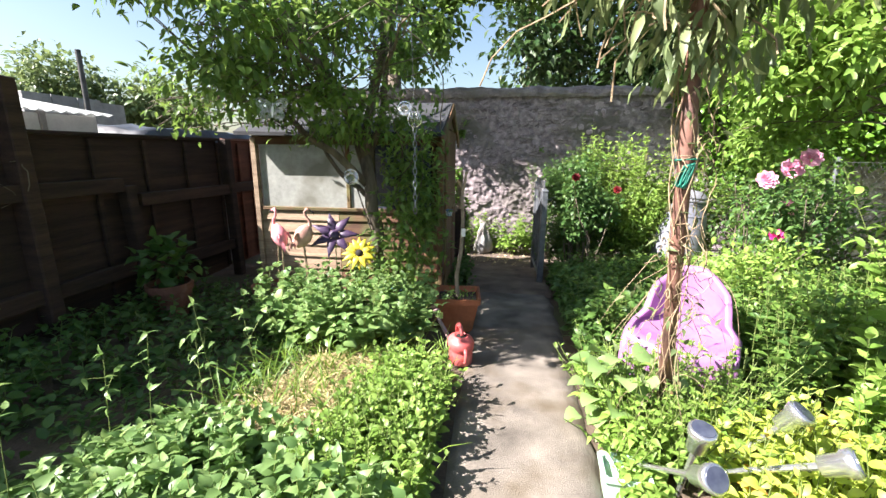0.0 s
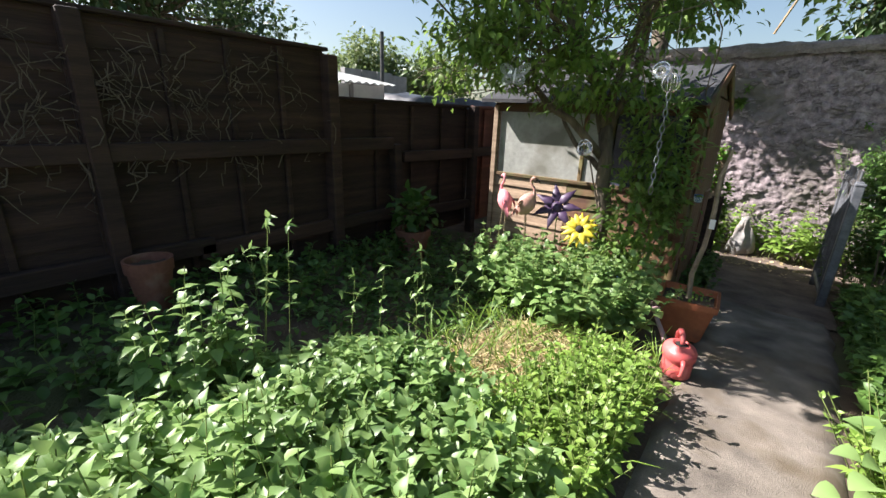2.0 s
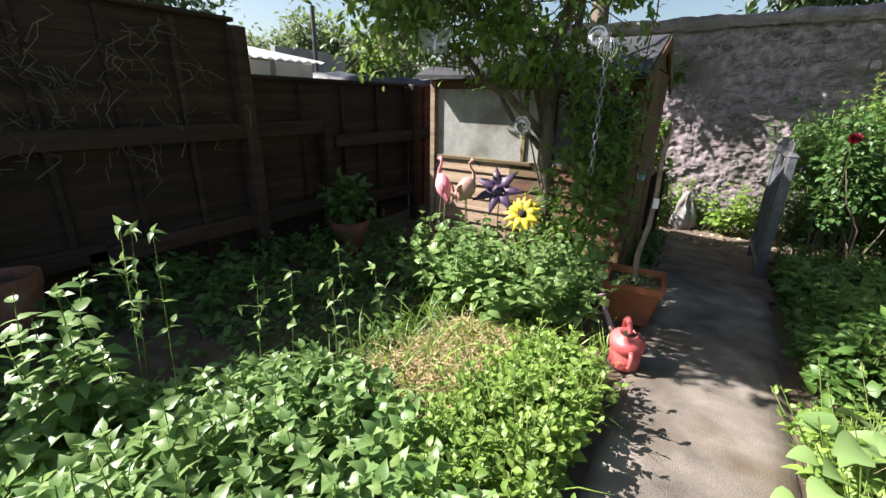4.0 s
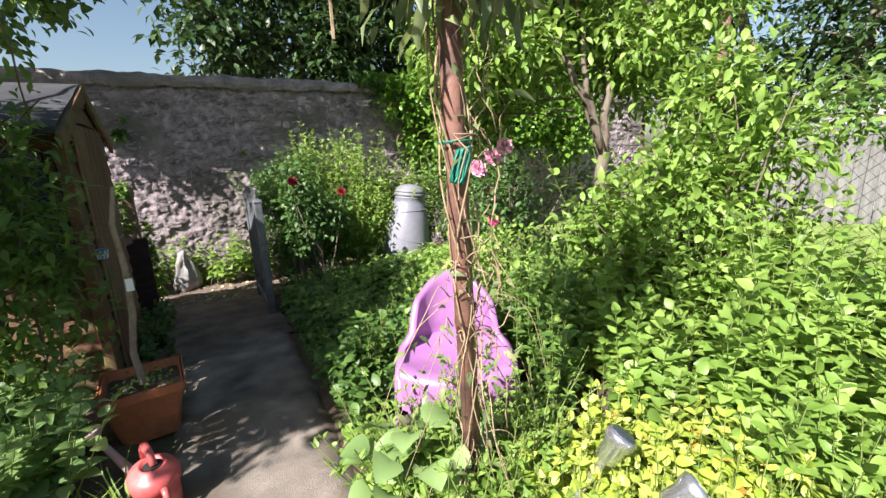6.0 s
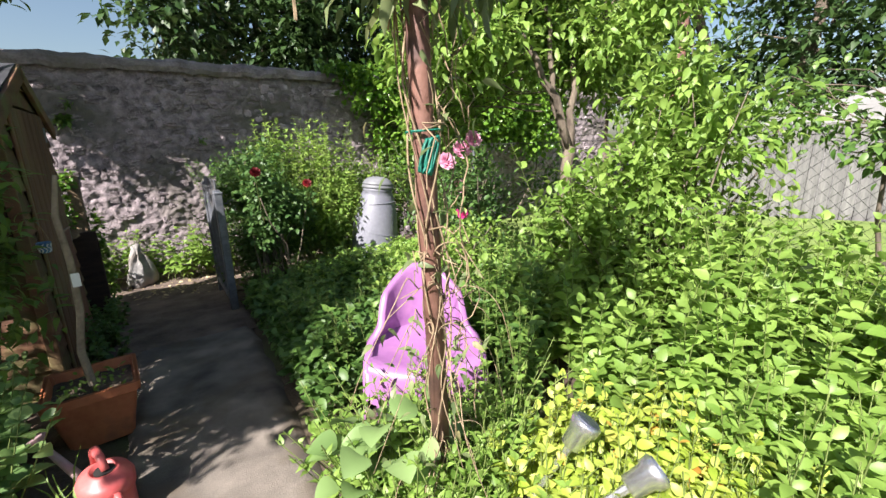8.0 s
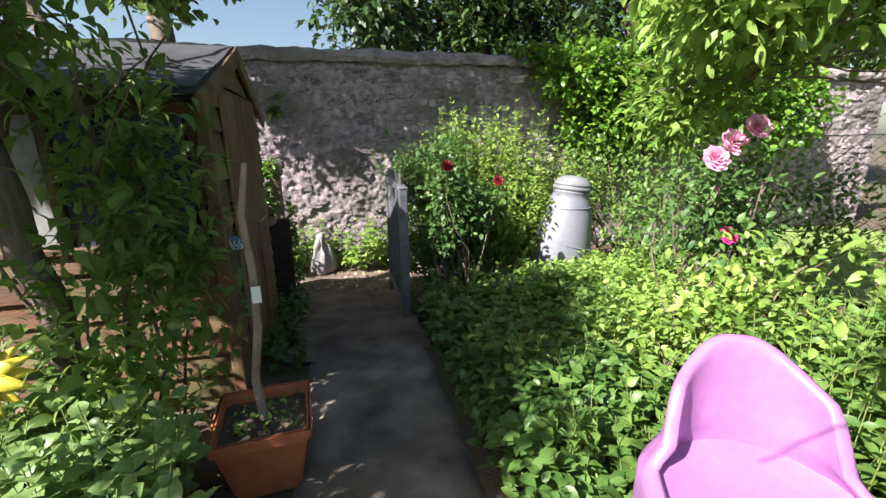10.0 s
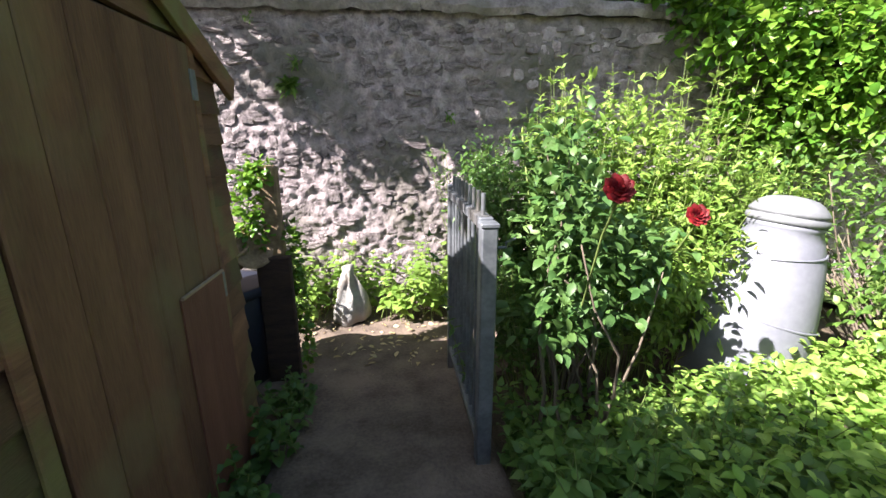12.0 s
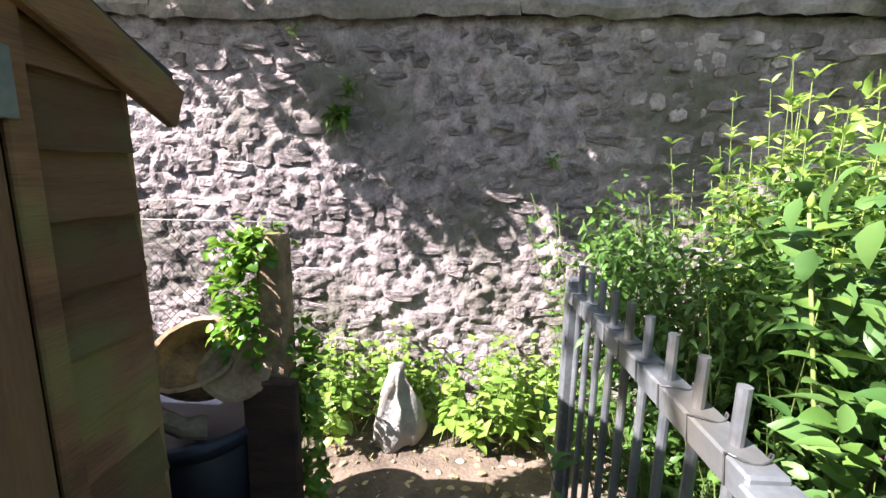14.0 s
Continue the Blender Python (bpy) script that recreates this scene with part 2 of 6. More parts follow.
def thing(name, label, category, group="", kind="", at=None):
    ob = new(name)
    ob.empty_display_size = 0.1
    if at is not None:
        ob.matrix_world = at
    return tagged(ob, label, category, group, kind)


def block(bm, lo, hi, bevel=0.0, m=None):
    """A box between two corners, its edges rounded off."""
    lo, hi = Vector(lo), Vector(hi)
    made = bmesh.ops.create_cube(bm, size=1)["verts"]
    for v in made:
        v.co = Vector([(lo[i] + hi[i]) / 2 + v.co[i] * (hi[i] - lo[i]) for i in range(3)])
    if bevel:
        edges = list({e for v in made for e in v.link_edges})
        made = bmesh.ops.bevel(bm, geom=edges, offset=bevel, segments=1, affect="EDGES")["verts"]
    if m is not None:
        bmesh.ops.transform(bm, matrix=m, verts=list({v for v in made}))
    return bm


def boxed(lo, hi, bevel=0.0, m=None):
    return block(bmesh.new(), lo, hi, bevel, m)


def tube(bm, points, radii, sides=7, closed=True):
    """A tapered tube along points."""
    pts = [Vector(p) for p in points]
    if not hasattr(radii, "__len__"):
        radii = [radii] * len(pts)
    rings, side = [], None
    for i, p in enumerate(pts):
        way = (pts[min(i + 1, len(pts) - 1)] - pts[max(i - 1, 0)]).normalized()
        side = (side - way * side.dot(way)) if side is not None else way.orthogonal()
        side.normalize()
        up = way.cross(side)
        rings.append([bm.verts.new(p + radii[i] * (math.cos(a) * side + math.sin(a) * up)) for a in [2 * math.pi * k / sides for k in range(sides)]])
    for r, s in zip(rings, rings[1:]):
        for k in range(sides):
            bm.faces.new((r[k], r[(k + 1) % sides], s[(k + 1) % sides], s[k]))
    if closed:
        bm.faces.new(rings[0][::-1])
        bm.faces.new(rings[-1])
    return bm


def lathe(profile, sides=24, bm=None, squash=1.0):
    """Rings of (radius, height) round the z axis."""
    bm = bm or bmesh.new()
    rings = [[bm.verts.new((r * math.cos(2 * math.pi * k / sides), squash * r * math.sin(2 * math.pi * k / sides), z)) for k in range(sides)] for r, z in profile]
    for r, s in zip(rings, rings[1:]):
        for k in range(sides):
            bm.faces.new((r[k], r[(k + 1) % sides], s[(k + 1) % sides], s[k]))
    bm.faces.new(rings[0][::-1])
    bm.faces.new(rings[-1])
    return bm


def lumpy(bm, amount, scale=3.0, seed=0.0):
    for v in bm.verts:
        v.co += Vector(noise.noise_vector(v.co * scale + Vector((seed, seed * 1.7, 0)))) * amount
    return bm


def quick_mesh(name, verts, quads, material, smooth=False):
    """A mesh from arrays of points and of four-cornered faces."""
    me = bpy.data.meshes.new(name)
    verts, quads = np.ascontiguousarray(verts, np.float32), np.ascontiguousarray(quads, np.int32)
    me.vertices.add(len(verts))
    me.vertices.foreach_set("co", verts.ravel())
    me.loops.add(quads.size)
    me.loops.foreach_set("vertex_index", quads.ravel())
    me.polygons.add(len(quads))
    me.polygons.foreach_set("loop_start", np.arange(0, quads.size, quads.shape[1], dtype=np.int32))
    me.update(calc_edges=True)
    me.materials.append(material)
    if smooth:
        me.shade_smooth()
    return me


def unit(v):
    return v / np.maximum(np.linalg.norm(v, axis=-1, keepdims=True), 1e-9)


LEAF = {  # outline along the midrib: (place, half width, drop), from stalk to tip
    "oval": [(0, 0.03, 0), (0.14, 0.27, 0.02), (0.36, 0.43, 0.03), (0.62, 0.37, 0.01), (0.84, 0.20, -0.05), (1, 0.01, -0.13)],
    "pointed": [(0, 0.05, 0), (0.10, 0.32, 0.02), (0.28, 0.44, 0.03), (0.55, 0.31, 0.0), (0.80, 0.13, -0.09), (1, 0.01, -0.18)],
    "narrow": [(0, 0.03, 0), (0.30, 0.5, 0.02), (0.70, 0.4, -0.04), (1, 0.02, -0.25)],
    "blade": [(0, 0.5, 0), (0.4, 0.42, 0.05), (0.75, 0.25, -0.10), (1, 0.02, -0.38)],
    "simple": [(0, 0.05, 0), (0.45, 0.45, 0.03), (1, 0.02, -0.12)],
    "broad": [(0, 0.14, 0), (0.08, 0.42, 0.03), (0.30, 0.58, 0.06), (0.58, 0.48, 0.03), (0.82, 0.27, -0.05), (1, 0.03, -0.15)],
}


def leaves(name, at, along, size, width, material, shape="oval", fold=0.25, up=None):
    """One mesh of many leaves: places, directions, lengths; width as a share of the length."""
    at, along = np.asarray(at, float), unit(np.asarray(along, float))
    k = len(at)
    size = np.broadcast_to(np.asarray(size, float), (k,))[:, None]
    if up is None:
        up = np.array([0, 0, 1.0]) + RNG.normal(0, 0.35, (k, 3))
    side = unit(np.cross(along, up) + 1e-6)
    top = np.cross(side, along)
    rows = []
    for s, w, d in LEAF[shape]:
        mid = at + along * size * s + top * size * d
        out = side * size * w * width
        lift = top * size * w * width * fold
        rows += [mid - out + lift, mid, mid + out + lift]
    verts = np.stack(rows, 1).reshape(-1, 3)
    n = len(LEAF[shape])
    quads = []
    for r in range(n - 1):
        a = 3 * r
        quads += [(a, a + 1, a + 4, a + 3), (a + 1, a + 2, a + 5, a + 4)]
    quads = (np.array(quads)[None] + (np.arange(k) * 3 * n)[:, None, None]).reshape(-1, 4)
    return quick_mesh(name, verts, quads, material, True)


def sticks(name, a, b, r, material):
    """One mesh of many thin three-sided stalks from a to b."""
    a, b = np.asarray(a, float), np.asarray(b, float)
    k, way = len(a), unit(np.asarray(b) - np.asarray(a))
    s = unit(np.cross(way, RNG.normal(0, 1, (len(a), 3)))) * np.broadcast_to(np.asarray(r), (len(a),))[:, None]
    t = np.cross(way, s)
    ring = [s, -0.5 * s + 0.87 * t, -0.5 * s - 0.87 * t]
    verts = np.stack([a + q for q in ring] + [b + 0.5 * q for q in ring], 1).reshape(-1, 3)
    quads = np.array([(0, 1, 4, 3), (1, 2, 5, 4), (2, 0, 3, 5)])
    quads = (quads[None] + (np.arange(k) * 6)[:, None, None]).reshape(-1, 4)
    return quick_mesh(name, verts, quads, material)


def within(n, poly):
    """n random places inside a polygon of the plan."""
    poly = np.asarray(poly, float)
    lo, hi = poly.min(0), poly.max(0)
    got = np.zeros((0, 2))
    while len(got) < n:
        p = RNG.uniform(lo, hi, (3 * n + 50, 2))
        inside = np.zeros(len(p), bool)
        for (x0, y0), (x1, y1) in zip(poly, np.roll(poly, -1, 0)):
            cut = ((y0 > p[:, 1]) != (y1 > p[:, 1])) & (p[:, 0] < (x1 - x0) * (p[:, 1] - y0) / (y1 - y0 + 1e-12) + x0)
            inside ^= cut
        got = np.concatenate([got, p[inside]])
    return got[:n]


def stalk_leaves(base, height, nodes, length, spread=0.9, droop=0.1, lean=0.12, first=0.25, per=2):
    """Upright stalks with leaves in pairs, each pair turned against the one below. Gives leaf places, ways, sizes and the stalks."""
    k = len(base)
    tip = base + np.c_[RNG.normal(0, lean, k) * height, RNG.normal(0, lean, k) * height, height]
    turn0 = RNG.uniform(0, np.pi, k)
    P, D, L = [], [], []
    for i in range(nodes):
        f = first + (1 - first) * (i + 0.5) / nodes
        f = f + RNG.normal(0, 0.02, k)
        c = base + (tip - base) * f[:, None]
        share = 1.0 - 0.62 * max(0, (i / max(nodes - 1, 1)) - 0.35)
        for s in range(per):
            a = turn0 + i * np.pi / per + s * 2 * np.pi / per + RNG.normal(0, 0.3, k)
            rise = RNG.normal(-droop + 0.75 * (i / max(nodes - 1, 1)) ** 2, 0.22, k)
            P.append(c)
            D.append(np.c_[np.cos(a) * spread, np.sin(a) * spread, rise])
            L.append(length * share * RNG.uniform(0.7, 1.15, k))
    return np.concatenate(P), np.concatenate(D), np.concatenate(L), base, tip


def bed(name, poly, count, height, nodes, length, width, material, shape="oval", label="", category="plants", mound=None, **kw):
    """A stand of upright plants filling part of the plan: one object of stalks, one of leaves."""
    p = within(count, poly)
    h = height * RNG.uniform(0.6, 1.1, count)
    if mound:
        h = h * mound(p[:, 0], p[:, 1])
    base = np.c_[p, gza(p[:, 1]) - 0.01]
    P, D, L, a, b = stalk_leaves(base, h, nodes, length, **kw)
    root = thing(name, label, category, kind="stuff")
    st = new("stalks", sticks("stalks", a, b, 0.0035, M_STEM))
    lv = new("leaves", leaves("leaves", P, D, L, width, material, shape))
    st.parent = lv.parent = root
    return root


def carpet(name, poly, count, height, length, width, material, shape="oval", label="", category="ground plants", lump=0.5):
    """Low cover: leaves at all heights of an uneven mat."""
    p = within(count, poly)
    hump = np.array([noise.noise((x * 2.3, y * 2.3, 0.3)) + 0.6 * noise.noise((x * 6, y * 6, 2.0)) for x, y in p])
    h = height * np.clip(0.75 + lump * hump, 0.12, 1.6) * np.sqrt(RNG.uniform(0.05, 1, count))
    at = np.c_[p, gza(p[:, 1]) + h]
    a = RNG.uniform(0, 2 * np.pi, count)
    D = np.c_[np.cos(a), np.sin(a), RNG.normal(0.15, 0.5, count)]
    ob = new(name, leaves(name, at, D, length * RNG.uniform(0.6, 1.2, count), width, material, shape))
    return tagged(ob, label, category, kind="stuff")


def cloud(count, blobs, shell=0.55, flat=0.0):
    """Places and outward ways in a union of uneven lumps (x, y, z, rx, ry, rz), thickest near the skin."""
    blobs = np.asarray(blobs, float)
    vol = np.prod(blobs[:, 3:], axis=1) ** 0.75
    pick = RNG.choice(len(blobs), count, p=vol / vol.sum())
    d = unit(RNG.normal(0, 1, (count, 3)))
    wob = np.array([noise.noise(tuple(2.2 * q + i * 3.1)) for q, i in zip(d, pick)])
    wob2 = np.array([noise.noise(tuple(6.0 * q + i * 7.7)) for q, i in zip(d, pick)])
    r = RNG.uniform(0, 1, count) ** shell * (1 + 0.35 * wob + 0.25 * wob2)
    at = blobs[pick, :3] + d * blobs[pick, 3:] * r[:, None]
    return at, d


def crown(parent, name, count, blobs, length, width, material, shape="oval", droop=0.3, shell=0.5, cluster=1):
    n0 = max(1, count // cluster)
    at, d = cloud(n0, blobs, shell)
    if cluster > 1:
        at, d = np.repeat(at, cluster, 0), np.repeat(d, cluster, 0)
        at = at + RNG.normal(0, length * 0.7, at.shape)
    way = unit(d * 0.6 + RNG.normal(0, 0.6, at.shape) + np.array([0, 0, -droop]))
    ob = new(name, leaves(name, at, way, length * RNG.uniform(0.6, 1.2, len(at)), width, material, shape))
    ob.parent = parent
    return ob


def limb(a, b, r0, r1, bend=0.1, steps=6):
    a, b = Vector(a), Vector(b)
    n = (b - a).length
    off = Vector(RNG.normal(0, bend, 3)) * n
    pts = [a + (b - a) * t + off * math.sin(math.pi * t) + Vector(RNG.normal(0, 0.012, 3)) * n * (0 < t < 1) for t in [i / steps for i in range(steps + 1)]]
    return pts, [r0 + (r1 - r0) * i / steps for i in range(steps + 1)]


# ---- ground, path, walls ----
def spaced(lo, hi, step):
    far = [v for v in (8, 12, 20, 40, 90, 200, 450) if v > hi]
    return np.array([-v for v in reversed(far)] + list(np.arange(lo, hi + 1e-6, step)) + far, float)


def ground_sheet():
    xs, ys = spaced(-5.0, 5.0, 0.12), spaced(-2.0, 7.9, 0.12)
    X, Y = np.meshgrid(xs, ys)
    Z = gza(Y)
    bump = np.array([noise.noise((x * 1.7, y * 1.7, 0)) * 0.025 + noise.noise((x * 7, y * 7, 3)) * 0.008 for x, y in zip(X.ravel(), Y.ravel())]).reshape(X.shape)
    near = (np.abs(X) < 5) & (Y > -2) & (Y < 7.9)
    Z = Z + np.where(near, bump, 0)
    Z = np.where((X > -0.32) & (X < 0.62) & (Y < 6.45) & (Y > -2), gza(Y) - 0.03, Z)
    nx = len(xs)
    i = (np.arange(len(ys) - 1)[:, None] * nx + np.arange(nx - 1)[None]).ravel()
    quads = np.stack([i, i + 1, i + nx + 1, i + nx], 1)
    ob = new("ground", quick_mesh("ground", np.stack([X, Y, Z], -1).reshape(-1, 3), quads, M_SOIL, True))
    tagged(ob, "dark garden soil with moss and scraps of leaf", "ground", kind="structure")


ground_sheet()


def path_slab():
    ys = np.arange(-2.0, 5.3, 0.06)
    left = -0.235 - 0.03 * np.clip(ys - 3, 0, 3) * 0.3 + np.array([0.018 * noise.noise((y * 4, 0, 0)) for y in ys])
    right = np.interp(ys, [0, 2.1, 3.3, 4.5, 5.6, 6.4], [0.34, 0.37, 0.46, 0.54, 0.57, 0.58]) + np.array([0.022 * noise.noise((y * 4, 5, 0)) for y in ys])
    f = np.linspace(0, 1, 14)
    X = left[:, None] + (right - left)[:, None] * f
    Y = np.repeat(ys[:, None], 14, 1)
    Z = gza(Y) + 0.012 + 0.006 * np.array([noise.noise((x * 5, y * 5, 1)) for x, y in zip(X.ravel(), Y.ravel())]).reshape(X.shape)
    Z[:, 0] -= 0.05
    Z[:, -1] -= 0.05
    i = (np.arange(len(ys) - 1)[:, None] * 14 + np.arange(13)[None]).ravel()
    ob = new("path", quick_mesh("path", np.stack([X, Y, Z], -1).reshape(-1, 3), np.stack([i, i + 1, i + 15, i + 14], 1), M_PATH, True))
    tagged(ob, "worn pale concrete garden path with crumbled edges", "path", kind="structure")


path_slab()
yard = bmesh.new()
bmesh.ops.create_grid(yard, x_segments=30, y_segments=44, size=0.5)
for v in yard.verts:
    y = v.co.y * 2.75 + 6.28
    x = v.co.x * (1.05 if y < 6.3 else 2.3) + (0.08 if y < 6.3 else 0.0)
    edge = abs(v.co.x) > 0.49 or v.co.y > 0.49
    v.co = Vector((x, y, gz(y) + 0.024 + 0.012 * noise.noise((x * 6, y * 6, 4)) - 0.06 * edge - 0.03 * (v.co.y < -0.49)))
tagged(part("yard_floor", yard, M_DIRT, smooth=True), "trodden bare earth scattered with dead leaves", "earth", kind="structure")

# rubble wall: an uneven body, a rounded coping, stones set into the face
WALL_Y = 7.64


def face_depth(x, z):
    return 0.022 * noise.noise((x * 2.1, z * 2.6, 1.0)) + 0.016 * noise.noise((x * 6.5, z * 9.0, 2.0))


def grit(x, z):
    """Small relief of the eroded mortar."""
    return 0.022 * noise.noise((x * 14, z * 20, 3.0)) + 0.012 * noise.noise((x * 34, z * 44, 5.0))


def rubble_wall():
    xs, zs = np.r_[np.arange(-3.5, -1.8, 0.04), np.arange(-1.8, 3.2, 0.017), np.arange(3.2, 9.02, 0.05)], np.arange(-0.1, 2.43, 0.019)
    V = [(x, WALL_Y + face_depth(x, z) + grit(x, z), z) for z in zs for x in xs]
    nx = len(xs)
    i = (np.arange(len(zs) - 1)[:, None] * nx + np.arange(nx - 1)[None]).ravel()
    quads = np.stack([i, i + 1, i + nx + 1, i + nx], 1)
    ob = new("wall_north", quick_mesh("wall_north", np.array(V), quads, M_MORTAR))
    back = boxed((-3.5, WALL_Y + 0.06, -0.1), (9, WALL_Y + 0.42, 2.42))
    part("wall_core", back, M_MORTAR, ob)
    tagged(ob, "old rubble stone wall with eroded lime mortar", "wall", kind="structure")
    x = -3.5
    while x < 9:
        w = RNG.uniform(1.2, 2.2)
        bm = bmesh.new()
        prof = [(-0.06, 0.0), (-0.075, 0.05), (-0.05, 0.11), (0.03, 0.155), (0.18, 0.175), (0.34, 0.155), (0.44, 0.11), (0.47, 0.0)]
        n = 40
        rows = [[bm.verts.new((x + (w - 0.003) * k / n, WALL_Y + py, 2.405 + pz + 0.01 * math.sin(x))) for py, pz in prof] for k in range(n + 1)]
        for a, b in zip(rows, rows[1:]):
            for k in range(len(prof) - 1):
                bm.faces.new((a[k], a[k + 1], b[k + 1], b[k]))
        bm.faces.new(rows[0])
        bm.faces.new(rows[-1][::-1])
        lumpy(lumpy(bm, 0.028, 5), 0.014, 16)
        part("coping_stone", bm, M_COPING, ob, smooth=False)
        x += w
    return ob


WALL = rubble_wall()


def fence_line():
    """Old larch-lap fence: tall panels near, lower ones beyond, with posts, rails and battens."""
    fence = thing("fence", "dark weathered larch-lap timber fence, overgrown and leaning", "fence", kind="structure")
    spans = [(-2.0, -0.2, 2.05, M_FENCE), (-0.2, 1.55, 2.05, M_FENCE), (1.55, 3.20, 2.05, M_FENCE), (3.20, 5.30, 1.68, M_FENCE), (5.34, 6.5, 1.68, M_FENCE_RED), (6.5, 7.6, 1.68, M_FENCE)]
    for y0, y1, top, mat in spans:
        z = 0.22
        while z < top - 0.02:
            h = min(0.15, top - z)
            bm = bmesh.new()
            wav = RNG.normal(0, 0.006, 4)
            rows = []
            for k in range(4):
                y = y0 + 0.03 + (y1 - y0 - 0.06) * k / 3
                rows.append([bm.verts.new((-3.2 + dx, y, zz + wav[k])) for dx, zz in ((0.0, z), (0.016, z), (0.004, z + h + 0.03), (-0.006, z + h + 0.03))])
            for a, b in zip(rows, rows[1:]):
                for k in range(4):
                    bm.faces.new((a[k], a[(k + 1) % 4], b[(k + 1) % 4], b[k]))
            bm.faces.new(rows[0])
            bm.faces.new(rows[-1][::-1])
            part("board", bm, mat, fence)
            z += h - 0.012
        n = 4
        for k in range(n + 1):
            y = y0 + 0.03 + (y1 - y0 - 0.08) * k / n
            part("batten", boxed((-3.178, y - 0.018, 0.25), (-3.15, y + 0.02, top - 0.02), 0.004), mat, fence)
        part("capping", boxed((-3.225, y0, top), (-3.145, y1, top + 0.03), 0.006), mat, fence)
    for y, top, lean in ((-0.2, 2.0, 0), (1.55, 2.05, 0.5), (3.17, 2.02, -0.5), (3.97, 1.29, 1.5), (5.32, 1.7, 0)):
        m = pose(-3.09, y, 0.1, lean, -1.0, 0)
        part("post", boxed((-0.05, -0.05, 0), (0.05, 0.05, top - 0.1), 0.008, m), M_FENCE, fence)
    for y0, y1, z0, z1 in ((-2, 3.9, 1.32, 1.30), (4.05, 5.3, 1.16, 1.14), (5.35, 7.5, 1.15, 1.14), (-2, 2.1, 0.66, 0.64), (2.0, 3.9, 0.60, 0.60), (4.0, 5.3, 0.55, 0.5)):
        bm = boxed((-0.035, 0, -0.055), (0.035, y1 - y0, 0.055), 0.006, pose(-3.115, y0, z0, math.degrees(math.atan2(z1 - z0, y1 - y0)), 0, 0))
        part("rail", bm, M_FENCE, fence)
    bm = bmesh.new()
    for k in range(150):
        y, z = RNG.triangular(0.6, 1.6, 3.2), RNG.uniform(1.25, 2.02)
        pts = [(-3.13 + RNG.uniform(0, 0.05), y, z)]
        for j in range(5):
            pts.append((pts[-1][0] + RNG.normal(0, 0.01), pts[-1][1] + RNG.normal(0, 0.05), pts[-1][2] - RNG.uniform(-0.01, 0.09)))
        tube(bm, pts, RNG.uniform(0.0015, 0.0045), 4)
    tagged(part("brushwood", bm, M_BARK, fence), "dry bramble stems tangled on the fence", kind="stuff")


fence_line()


